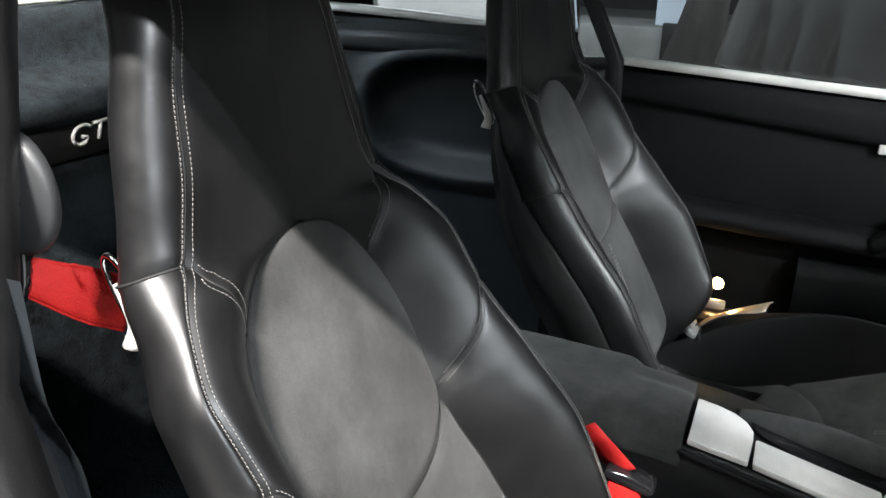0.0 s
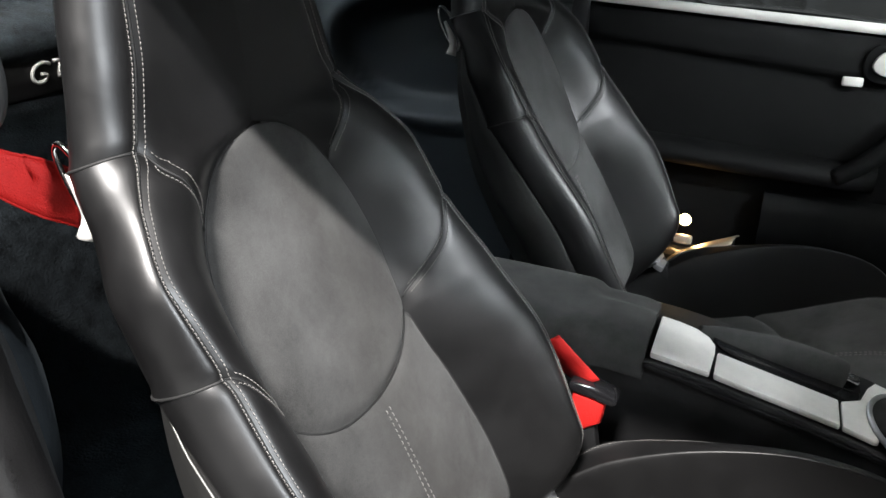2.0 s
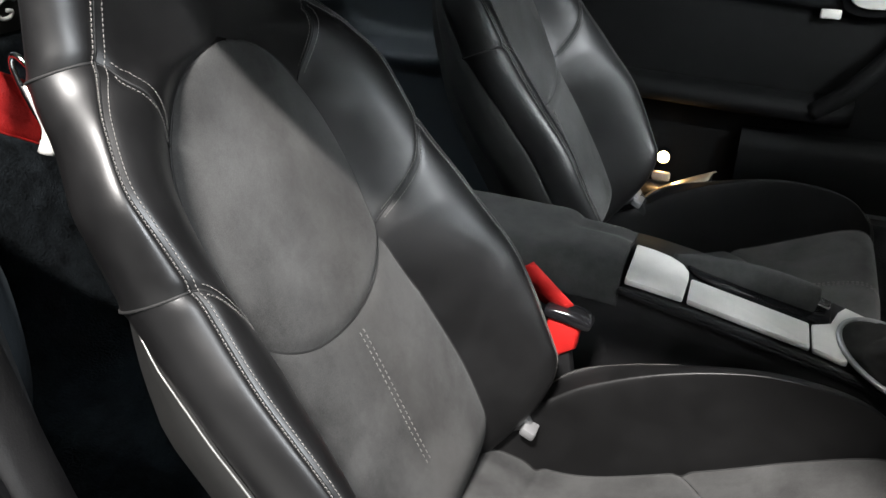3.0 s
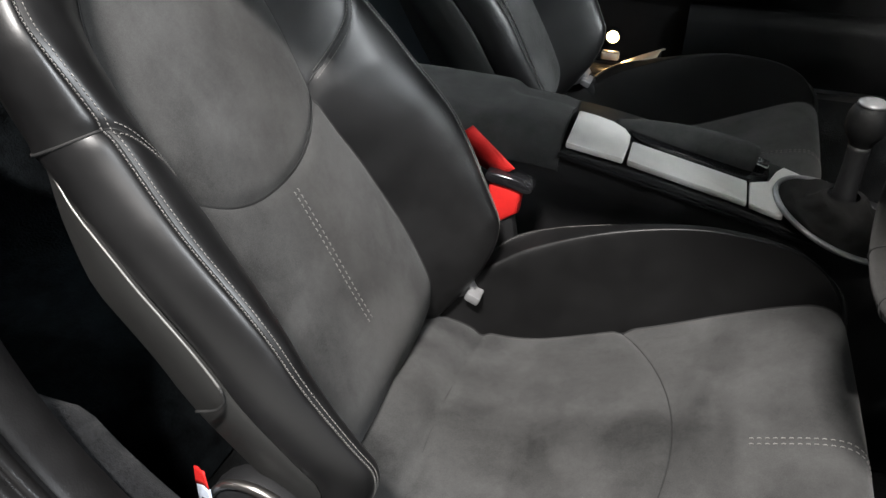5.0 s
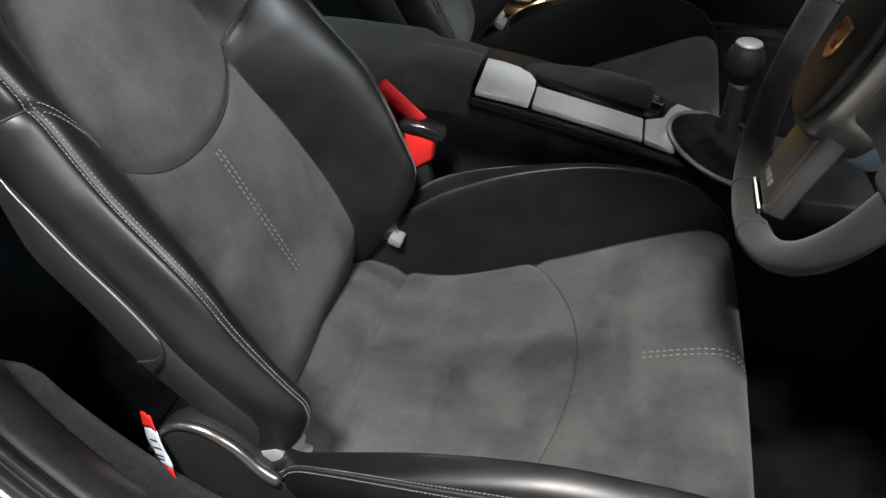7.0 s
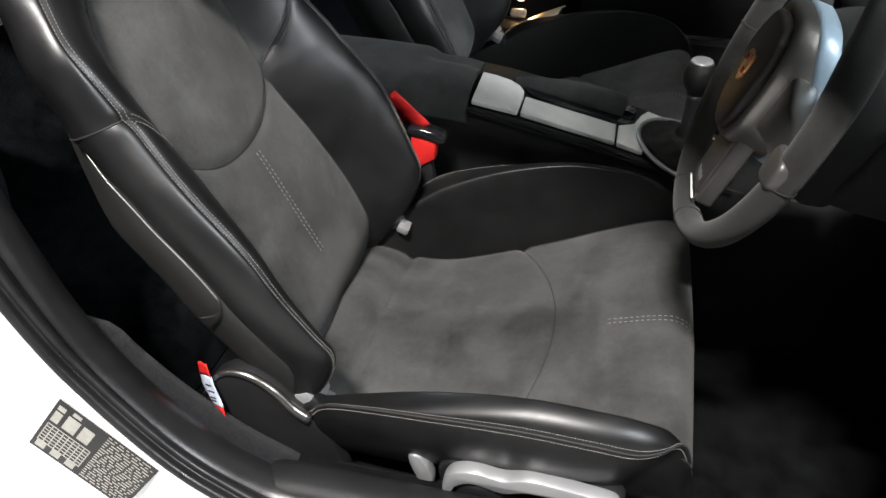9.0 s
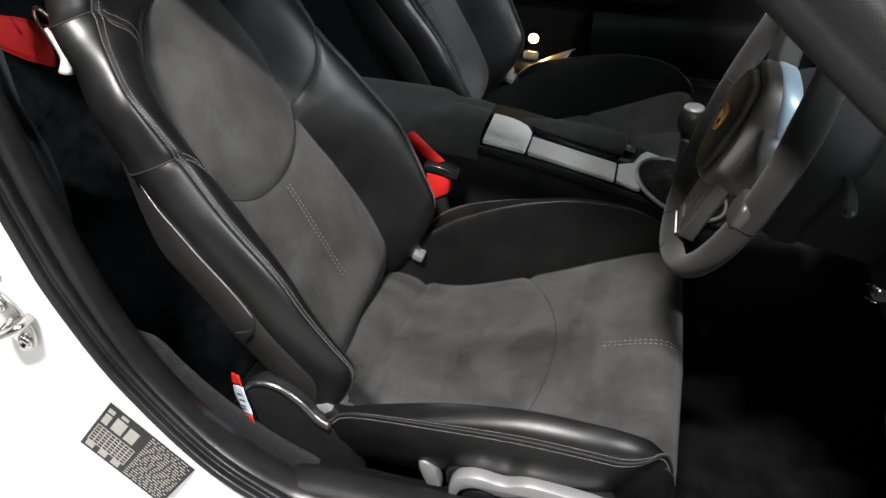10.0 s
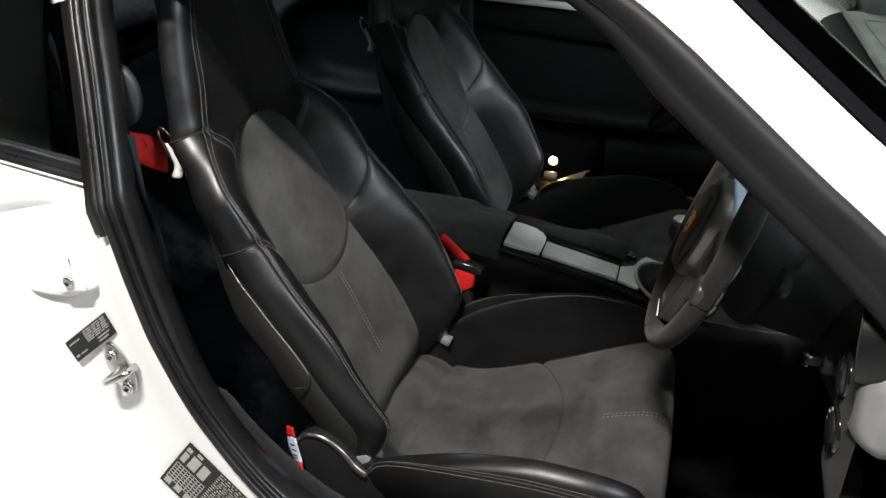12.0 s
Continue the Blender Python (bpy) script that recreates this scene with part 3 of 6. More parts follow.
def back(q, s, side=1.0):
    """A point on the front of the backrest: q 0..1 over the insert, to 2 over the bolster's inner face, to 3 round its outer edge."""
    q, s = np.broadcast_arrays(np.asarray(q, float), np.asarray(s, float))
    i, c, cn, ow, m = insert_w(s), keyed(CREST_W, s), keyed(CREST_N, s), keyed(OUTER_W, s), keyed(MID_N, s)
    has = np.clip(i / 0.05, 0, 1)
    t0 = np.clip(q, 0, 1)
    t1 = np.clip(q - 1, 0, 1)
    t2 = np.clip(q - 2, 0, 1)
    w = i * t0 + (c - i) * t1
    n = m + has * 0.007 * (np.sqrt(np.clip(1 - t0**4, 0, 1)) - 0.55)
    rise = np.sin(np.pi / 2 * t1) ** 1.15
    n = n + (cn - (m - has * 0.004)) * rise + 0.006 * np.sin(np.pi * t1) * has
    a = np.clip(t2 / 0.7, 0, 1)
    b = np.clip((t2 - 0.7) / 0.3, 0, 1)
    tp = keyed(TAPER, s)
    w = w + (ow - c) * np.sin(np.pi / 2 * a) - (0.003 + tp) * (1 - np.cos(np.pi / 2 * b))
    n = n - 0.030 * (1 - np.cos(np.pi / 2 * a)) - (0.018 + keyed(DEEP, s)) * np.sin(np.pi / 2 * b)
    # the lower end rolls under above the cushion
    n = n - 0.055 * np.clip((0.065 - s) / 0.075, 0, 1) ** 2
    # seams sink in
    n = n - 0.003 * np.exp(-((q - 2) / 0.045) ** 2)
    on = np.clip((q - 1) / 0.1, 0, 1)
    n = n - 0.003 * on * np.exp(-((s - keyed(SHOULDER, q)) / 0.004) ** 2)
    n = n - 0.003 * on * np.exp(-((s - keyed(ELBOW, q)) / 0.004) ** 2)
    n = n - 0.0045 * (1 - on) * np.exp(-((s - oval_foot(w)) / 0.006) ** 2)
    # soft creases of the seat's filling
    n = n + 0.0012 * np.sin(37 * w * side + 11 * s) * np.sin(23 * s + 2)
    return O + np.multiply.outer(w * side, (0, 1, 0)) + np.multiply.outer(s, UP) + np.multiply.outer(n, FORE)


def normal_of(fn, q, s, side):
    e = 1e-3
    a = fn(q + e, s, side) - fn(q - e, s, side)
    b = fn(q, s + e, side) - fn(q, s - e, side)
    nn = np.cross(a, b) * side
    return nn / (np.linalg.norm(nn, axis=-1, keepdims=True) + 1e-9)


def patch(name, fn, qs, lo, hi, rows, side, material, parent, label=""):
    """A panel of the cover between two lines lo(q) and hi(q)."""
    v = np.linspace(0, 1, rows)[:, None]
    qs = np.asarray(qs, float)[None, :]
    s = lo(qs) + v * (hi(qs) - lo(qs))
    return sheet(name, fn(np.broadcast_to(qs, s.shape), s, side), material, parent, label)


TOP_S = 0.83


def build_backrest(seat):
    both = (1.0, -1.0)
    qi = np.linspace(-1, 1, 45)

    def mirrored(q, s, side=1.0):
        p = back(np.abs(q), s, 1.0)
        p[..., 1] = SEAT_Y + (p[..., 1] - SEAT_Y) * np.sign(q + 1e-9)
        return p
    foot = lambda q: oval_foot(0.111 * np.clip(np.abs(q), 0, 1))
    patch("oval_insert", mirrored, qi, foot, lambda q: 0.5269 + 0 * q, 50, 1, SUEDE, seat, "grey suede oval insert")
    patch("lower_insert", mirrored, qi, lambda q: -0.04 + 0 * q, foot, 56, 1, SUEDE, seat, "grey suede lower insert")
    for side in both:
        inner = np.linspace(1, 2, 20)
        outer = np.linspace(2, 3, 18)
        sh = lambda q: keyed(SHOULDER, q)
        el = lambda q: keyed(ELBOW, q)
        for qs, tag in ((inner, "inner"), (outer, "outer")):
            patch("headrest_cover", back, qs, sh, lambda q: TOP_S + 0 * q, 60, side, LEATHER, seat, "smooth black leather")
            patch("shoulder_bolster", back, qs, el, sh, 34, side, LEATHER, seat, "smooth black leather")
            patch("side_bolster", back, qs, lambda q: -0.04 + 0 * q, el, 70, side, LEATHER, seat, "creased black leather")
        # seams and stitching
        s = np.linspace(0.02, 0.80, 150)
        tube("crest_seam", back(2 + 0 * s, s, side) , 0.0013, SEAM, seat, seg=6)
        q = np.linspace(1.02, 3, 40)
        tube("shoulder_seam", back(q, keyed(SHOULDER, q), side), 0.0012, SEAM, seat, seg=6)
        tube("elbow_seam", back(q, keyed(ELBOW, q), side), 0.0012, SEAM, seat, seg=6)
        s = np.linspace(-0.03, 0.5265, 140)
        tube("insert_seam", back(1 + 0 * s, s, side), 0.0014, SEAM, seat, seg=6)
        st = []
        for dq, s0, s1 in ((-0.048, 0.01, 0.78), (0.062, 0.01, 0.78)):
            s = np.linspace(s0, s1, 160)
            qq = 2 + dq + 0 * s
            st += dashes(back(qq, s, side), normal_of(back, qq, s, side))
        for key, d, q0, q1 in ((SHOULDER, 0.0040, 1.12, 1.93), (SHOULDER, -0.0040, 1.12, 1.93), (ELBOW, 0.0045, 1.1, 1.93), (ELBOW, -0.0045, 1.1, 1.93)):
            q = np.linspace(q0, q1, 50)
            ss = keyed(key, q) + d
            st += dashes(back(q, ss, side), normal_of(back, q, ss, side))
        link("stitching", *join(*st), THREAD, seat, "pale grey double stitching")
    s, w = np.meshgrid(np.linspace(0.505, 0.56, 8), np.linspace(-0.05, 0.05, 9), indexing="ij")
    g = O + np.multiply.outer(w, (0, 1, 0)) + np.multiply.outer(s, UP) + np.multiply.outer(keyed(MID_N, s) - 0.004, FORE)
    sheet("cover_backing", g, LEATHER, seat, "black leather under the oval's tip")
    # stitched line down the lower insert
    st = []
    for w0 in (-0.0035, 0.0035):
        s = np.linspace(0.10, 0.255, 40)
        qq = (0.004 + w0) / insert_w(s)
        st += dashes(back(np.abs(qq), s, 1.0) * [1, 0, 1] + np.stack([0 * s, SEAT_Y + qq * insert_w(s), 0 * s], 1), np.broadcast_to(FORE, (40, 3)), 0.0036, 0.003, 0.0005)
    link("stitching", *join(*st), THREAD, seat, "grey centre stitching")
    q = np.linspace(-1, 1, 40)
    tube("oval_seam", mirrored(q, foot(q)), 0.0012, SEAM, seat, seg=6)
    # hard back shell: from one edge round the back to the other
    s = np.linspace(-0.045, TOP_S, 60)
    ow, cn, bn, m = keyed(OUTER_W, s), keyed(CREST_N, s), keyed(BACK_N, s), keyed(MID_N, s)
    tp = keyed(TAPER, s)
    sec = []
    n0 = cn - 0.048 - keyed(DEEP, s)
    lean_in = keyed(SHELL_IN, s)
    deep = np.clip((n0 - bn) / 0.11, 0.1, 1)
    for fw, fn_ in ((-0.003, 0.0), (0.0, -0.004), (-0.001, -0.028), (-0.004, -0.055), (-0.012, -0.070), (-0.030, -0.080)):
        sec.append((ow - tp + fw + lean_in * fn_ * deep, n0 + fn_ * deep))
    sec.append((ow * 0.35, bn))
    pts = [(w, n) for w, n in sec] + [(-w, n) for w, n in reversed(sec)]
    g = np.stack([O + np.multiply.outer(w, (0, 1, 0)) + np.multiply.outer(s, UP) + np.multiply.outer(n, FORE) for w, n in pts], 1)
    sheet("back_shell", g, SHELL, seat, "dark grey hard back shell")
    top = np.linspace(0, 1, 8)
    ring_top = np.concatenate([back(np.linspace(3, 1, 20), TOP_S, 1.0), back(np.linspace(1, 3, 20), TOP_S, -1.0), g[-1][::-1]])
    mid = ring_top.mean(0)
    cap = np.stack([ring_top * (1 - f) + mid * f + UP * 0.03 * math.sin(f * math.pi / 2) for f in top], 0)
    sheet("headrest_top", cap, LEATHER, seat, "black leather top", close_u=True)
    # piping between leather and shell
    for side in (1, -1):
        if side < 0:
            s = np.concatenate([np.linspace(0.385, 0.20, 40)])
            p = back(3 + 0 * s, s, side) + FORE * -0.002 + np.array([0, side * 0.0025, 0])
            tail = [p[-1] - UP * 0.010 - FORE * 0.004, p[-1] - UP * 0.016 - FORE * 0.016, p[-1] - UP * 0.014 - FORE * 0.035]
            tube("piping", p, np.linspace(0.0007, 0.0010, len(p)), PIPING, seat, "bright silver piping", 6)
            tube("shell_seam", spline(np.vstack([p[-1:], tail]), 14), 0.0012, SEAM, seat, seg=6)
        # seat fold release: loop and pale lever at the shoulder
        c = O + UP * 0.537 + FORE * -0.030 + np.array([0, side * 0.146, 0])
        loop = [c + UP * 0.033 * math.sin(a) + FORE * 0.010 * math.cos(a) for a in np.linspace(0, 2 * math.pi, 28, endpoint=False)]
        rel = tube("release_ring", loop, 0.0022, GLOSS if side > 0 else CHROME, seat, "release lever surround", 8, True)
        lever = spline([c + UP * 0.012, c - UP * 0.008, c - UP * 0.022 - FORE * 0.002, c - UP * 0.034 - FORE * 0.010 + np.array([0, side * 0.004, 0])], 14)
        tube("release_lever", lever + np.array([0, side * 0.004, 0]), np.concatenate([np.linspace(0.002, 0.0055, 10), np.linspace(0.006, 0.0075, 4)]), mats_lever, seat, "pale silver release lever", 8)


mats_lever = mat("pale_lever", (0.62, 0.61, 0.58), 0.35, metal=0.2, vary=0.05)

G0 = [(-0.05, 0, 0.446), (0.0, 0, 0.446), (0.03, 0, 0.438), (0.057, 0, 0.423), (0.10, 0, 0.412), (0.15, 0, 0.414), (0.25, 0, 0.440), (0.33, 0, 0.468), (0.40, 0, 0.490), (0.432, 0, 0.490), (0.449, 0, 0.468), (0.456, 0, 0.42), (0.454, 0, 0.33)]
G1 = [(-0.05, 0.148, 0.420), (0.0, 0.158, 0.416), (0.03, 0.164, 0.408), (0.057, 0.170, 0.396), (0.10, 0.178, 0.390), (0.15, 0.188, 0.396), (0.25, 0.206, 0.424), (0.33, 0.212, 0.458), (0.395, 0.206, 0.490), (0.425, 0.200, 0.496), (0.443, 0.196, 0.48), (0.452, 0.192, 0.43), (0.450, 0.190, 0.33)]
G2 = [(-0.05, 0.165, 0.430), (0.03, 0.180, 0.470), (0.06, 0.190, 0.482), (0.10, 0.200, 0.506), (0.18, 0.208, 0.538), (0.27, 0.213, 0.558), (0.34, 0.213, 0.558), (0.39, 0.208, 0.548), (0.42, 0.198, 0.526), (0.438, 0.194, 0.48), (0.445, 0.192, 0.33)]
G3 = [(-0.05, 0.185, 0.410), (0.03, 0.200, 0.452), (0.06, 0.213, 0.492), (0.10, 0.225, 0.515), (0.18, 0.234, 0.531), (0.27, 0.238, 0.540), (0.34, 0.238, 0.538), (0.385, 0.232, 0.529), (0.41, 0.220, 0.526), (0.425, 0.206, 0.524), (0.436, 0.198, 0.508), (0.444, 0.194, 0.465), (0.446, 0.192, 0.33)]
G4 = [(-0.05, 0.165, 0.360), (0.03, 0.175, 0.372), (0.10, 0.183, 0.382), (0.18, 0.188, 0.388), (0.27, 0.190, 0.394), (0.34, 0.190, 0.398), (0.39, 0.188, 0.400), (0.42, 0.186, 0.394), (0.436, 0.184, 0.37), (0.440, 0.183, 0.32)]
NV = 90
GUIDES = [spline(g, NV) for g in (G0, G1, G2, G3, G4)]


def cushion(q, v, side=1.0):
    """A point on the seat cushion: q as on the backrest and 3..4 down the side, v 0..1 from the rear over the front edge."""
    q, v = np.broadcast_arrays(np.asarray(q, float), np.asarray(v, float))
    k = np.clip(v, 0, 1) * (NV - 1)
    i = np.clip(k.astype(int), 0, NV - 2)
    f = (k - i)[..., None]
    g = [gd[i] * (1 - f) + gd[i + 1] * f for gd in GUIDES]
    t = [np.clip(q - a, 0, 1)[..., None] for a in range(4)]
    lat = g[0] + (g[1] - g[0]) * t[0]
    lat = lat + (g[2] - g[1]) * np.concatenate([t[1], t[1], np.sin(np.pi / 2 * t[1]) ** 1.1], -1)
    lat = lat + (g[3] - g[2]) * np.concatenate([t[2], np.sin(np.pi / 2 * t[2]), 1 - np.cos(np.pi / 2 * t[2])], -1)
    lat = lat + (g[4] - g[3]) * np.concatenate([t[3], t[3] ** 1.15, t[3]], -1)
    lat = lat + np.sin(np.pi * t[3]) * np.array([0.004, 0.010, 0.0])
    puff = 0.006 * np.sqrt(np.clip(1 - t[0][..., 0] ** 4, 0, 1)) - 0.003
    puff = puff - 0.002 * np.exp(-((q - 3) / 0.05) ** 2)
    lat = lat.copy()
    arc = 0.285 - 0.047 * (np.abs(lat[..., 1]) / 0.17) ** 2
    groove = 0.006 * np.exp(-((lat[..., 0] - arc) / 0.007) ** 2) * (q < 1.02)
    groove = groove + 0.007 * np.exp(-((lat[..., 0] - 0.057) / 0.007) ** 2) * (q < 1.02)
    lat[..., 2] += (puff - groove) * (v < 0.86) + 0.0012 * np.sin(31 * lat[..., 0] + 17 * lat[..., 1]) * (q < 1)
    return lat * np.array([1, side, 1]) + np.array([0, SEAT_Y, 0])


def v_of_arc(q):
    """Where the arc seam crosses each line of the cushion."""
    q = np.atleast_1d(np.asarray(q, float))
    vs = np.linspace(0.05, 0.75, 200)
    out = []
    for a in q.ravel():
        p = cushion(abs(a) + 0 * vs, vs)
        d = p[:, 0] - (0.285 - 0.047 * (np.abs(p[:, 1] - SEAT_Y) / 0.17) ** 2)
        out.append(np.interp(0, d, vs))
    return np.array(out).reshape(q.shape)


def build_cushion(seat):
    def mirrored(q, v, side=1.0):
        p = cushion(np.abs(q), v)
        p[..., 1] = SEAT_Y + (p[..., 1] - SEAT_Y) * np.sign(q + 1e-9)
        return p
    qi = np.linspace(-1, 1, 45)
    va = v_of_arc(qi)
    look_up = lambda q: np.interp(q, qi, va)
    patch("cushion_rear", mirrored, qi, lambda q: 0 * q, look_up, 50, 1, SUEDE, seat, "grey suede rear insert")
    patch("cushion_front", mirrored, qi, look_up, lambda q: 1 + 0 * q, 60, 1, SUEDE, seat, "grey suede front insert")
    tube("cushion_arc_seam", mirrored(qi, look_up(qi)), 0.0006, SEAM, seat, seg=6)
    vs = np.linspace(0.0, 0.5, 200)
    v_rear = [float(np.interp(0.057, cushion(abs(a) + 0 * vs, vs)[:, 0], vs)) for a in qi]
    tube("cushion_rear_seam", mirrored(qi, np.array(v_rear)), 0.0005, SEAM, seat, seg=6)
    for side in (1.0, -1.0):
        patch("thigh_bolster", cushion, np.linspace(1, 3, 34), lambda q: 0 * q, lambda q: 1 + 0 * q, 90, side, LEATHER, seat, "smooth black leather")
        patch("cushion_side", cushion, np.linspace(3, 4, 14), lambda q: 0 * q, lambda q: 1 + 0 * q, 90, side, LEATHER, seat, "black leather side")
        v = np.linspace(0.02, 0.785, 120)
        tube("cushion_seam", cushion(3 + 0 * v, v, side), 0.0016, SEAM, seat, seg=6)
        tube("cushion_seam", cushion(1 + 0 * v, v, side), 0.0014, SEAM, seat, seg=6)
        st = []
        for dq in (-0.14, 0.045):
            v = np.linspace(0.13, 0.775, 160)
            qq = 3 + dq + 0 * v
            st += dashes(cushion(qq, v, side), -normal_of(cushion, qq, v, side))
        link("cushion_stitching", *join(*st), THREAD, seat, "pale double stitching")
    st = []
    for d in (-0.0035, 0.0035):
        v = np.linspace(0.62, 0.84, 60)
        p = cushion(0 * v, v)
        p[:, 1] += d
        st += dashes(p, np.broadcast_to((-0.25, 0, 0.97), (60, 3)), 0.0036, 0.003, 0.0005)
    link("cushion_stitching", *join(*st), THREAD, seat, "grey centre stitching")


def build_seat():
    seat = thing("sports_seat", (0.1, SEAT_Y, 0.21), "black leather sports seat with grey suede inserts and pale stitching", "car seat", "front seats")
    build_backrest(seat)
    build_cushion(seat)
    part("seat_pan", block(0.19, SEAT_Y, 0.325, 0.50, 0.325, 0.09, 0.02), PLASTIC, seat, "black plastic seat pan")
    for y in (-0.14, 0.14):
        part("seat_rail", block(0.19, SEAT_Y + y, 0.245, 0.56, 0.035, 0.075, 0.006), PLASTIC, seat, "black steel seat rail")
    for side in (-1, 1):
        y = SEAT_Y + side * 0.195
        outline = spline([(-0.085, 0.40), (-0.078, 0.47), (-0.055, 0.502), (-0.025, 0.508), (0.005, 0.49), (0.03, 0.462), (0.055, 0.445), (0.068, 0.40), (0.07, 0.33), (-0.05, 0.31)], 40, True)
        part("recliner_cover", prism(outline, "y", y - 0.014, y + 0.014, 0.006), PLASTIC, seat, "black plastic hinge cover")
        arc = [(x, y + side * 0.013, z + 0.001) for x, z in spline([(-0.080, 0.465), (-0.055, 0.503), (-0.025, 0.509), (0.003, 0.493), (0.024, 0.468), (0.042, 0.455)], 24)]
        tube("hinge_trim", arc, np.linspace(0.0025, 0.0070, 24), TITAN, seat, "satin silver hinge trim", 8)
        rot = pose(0, 0, 0, 0, -27, 0)
        part("hinge_plate", block(0.024, SEAT_Y + side * (0.174 if side < 0 else 0.188), 0.458 if side < 0 else 0.452, 0.042, 0.040, 0.030, 0.004, rot=rot), END_SILVER, seat, "silver steel hinge plate")
        part("hinge_plate", block(0.046, SEAT_Y + side * 0.176, 0.446, 0.018, 0.036, 0.012, 0.003, rot=pose(0, 0, 0, 0, 24, 0)), END_SILVER, seat, "grey steel hinge plate")
    return seat


driver_seat = build_seat()
passenger_seat = copy_thing(driver_seat, pose(0.108, 0.310, 0.214, 0, 0, -3.0))

for piece in [c for c in passenger_seat.children if c.name.startswith(("piping", "shell_seam"))]:
    bpy.data.objects.remove(piece)
# the passenger's cushion sits lower in its shell
for piece in passenger_seat.children:
    if piece.name.startswith(("cushion", "thigh")):
        piece.location.z -= 0.042


# ---- centre console ----
console = thing("centre_console", (0.2, 0.0, 0.2), "black centre console with satin silver plates", "console")


def top_z(x):
    return keyed([(-0.25, 0.600), (-0.12, 0.602), (0.0, 0.599), (0.12, 0.591), (0.2, 0.578), (0.33, 0.549), (0.45, 0.515), (0.55, 0.50), (0.8, 0.52)], x)


CY0, CY1 = -0.078, 0.078
xs = np.linspace(-0.22, 0.80, 60)
sec = []
for x in xs:
    z = float(top_z(x)) - 0.004
    sec.append([(x, CY0 - 0.012, 0.21), (x, CY0 - 0.010, 0.40), (x, CY0 - 0.004, z - 0.045), (x, CY0 - 0.004, z - 0.022), (x, CY0 + 0.001, z - 0.014), (x, CY0 + 0.001, z - 0.004), (x, CY0 + 0.005, z),
                (x, CY1 - 0.005, z), (x, CY1 + 0.004, z - 0.008), (x, CY1 + 0.012, 0.21)])
sheet("console_body", np.array(sec), PLASTIC, console, "black grained side walls")


def console_plate(name, outline, lift, thick, material, label, bevel=0.003):
    """A plate that follows the console's falling top; outline in x and y."""
    bm = prism(outline, "z", 0, thick, bevel)
    for v in bm.verts:
        v.co.z += float(top_z(v.co.x)) + lift
    return part(name, bm, material, console, label)


# padded armrest
g = []
for x in np.linspace(-0.22, 0.112, 34):
    z = float(top_z(x)) + 0.002
    end = 0.004 * math.exp(-((x - 0.112) / 0.01) ** 2) + 0.004 * math.exp(-((x + 0.22) / 0.01) ** 2)
    notch = 0.010 / (1 + math.exp(-(x - 0.035) / 0.003))
    row = []
    for a in np.linspace(-1, 1, 25):
        y = a * 0.081
        edge = 0.026 * abs(a) ** 7
        row.append((x, y, z + 0.016 - edge - end - (notch if a > 0.35 else notch * max(0, (a - 0.05) / 0.3))))
    row = [(x, -0.083, z - 0.030)] + row + [(x, 0.083, z - 0.030)]
    g.append(row)
sheet("armrest", np.array(g), SUEDE_DARK, console, "black suede armrest lid")
link("armrest_end", [*g[-1], *[(p[0] + 0.001, p[1] * 0.97, p[2] - 0.004) for p in g[-1]]], grid_faces(2, len(g[-1])), SEAM, console)


def rounded(pts, n=60):
    return [tuple(p) for p in spline(pts, n, True)]


def corner_rect(x0, x1, y0, y1, r=0.004):
    out = []
    for cx, cy, a0 in ((x1 - r, y1 - r, 0), (x0 + r, y1 - r, 90), (x0 + r, y0 + r, 180), (x1 - r, y0 + r, 270)):
        for k in range(5):
            a = radians(a0 + 22.5 * k)
            out.append((cx + r * math.cos(a), cy + r * math.sin(a)))
    return out


console_plate("silver_plate", [(0.118, -0.077), (0.185, -0.077), (0.187, -0.026), (0.186, -0.012), (0.178, 0.002), (0.162, 0.012), (0.14, 0.016), (0.118, 0.017)], 0.0, 0.008, SILVER, "satin silver plate", 0.002)
console_plate("silver_lid", corner_rect(0.190, 0.327, -0.077, -0.026, 0.003), 0.0, 0.008, SILVER, "satin silver lid", 0.002)
console_plate("silver_plate", [(0.330, -0.077), (0.362, -0.077)] + [(0.432 + 0.0745 * math.cos(radians(d_)), -0.030 + 0.081 * math.sin(radians(d_))) for d_ in range(212, 115, -10)] + [(0.40, 0.05), (0.372, 0.05), (0.362, 0.03), (0.352, -0.005), (0.330, -0.026)], 0.0, 0.008, SILVER, "satin silver plate round the gear lever", 0.002)
console_plate("side_ledge", corner_rect(0.112, 0.50, -0.084, -0.0785, 0.002), -0.010, 0.005, PLASTIC, "", 0.001)
console_plate("brake_well", rounded([(0.19, 0.000), (0.26, -0.018), (0.34, -0.012), (0.355, 0.03), (0.34, 0.062), (0.25, 0.066), (0.19, 0.05)]), -0.002, 0.004, GLOSS, "dark handbrake well", 0.001)

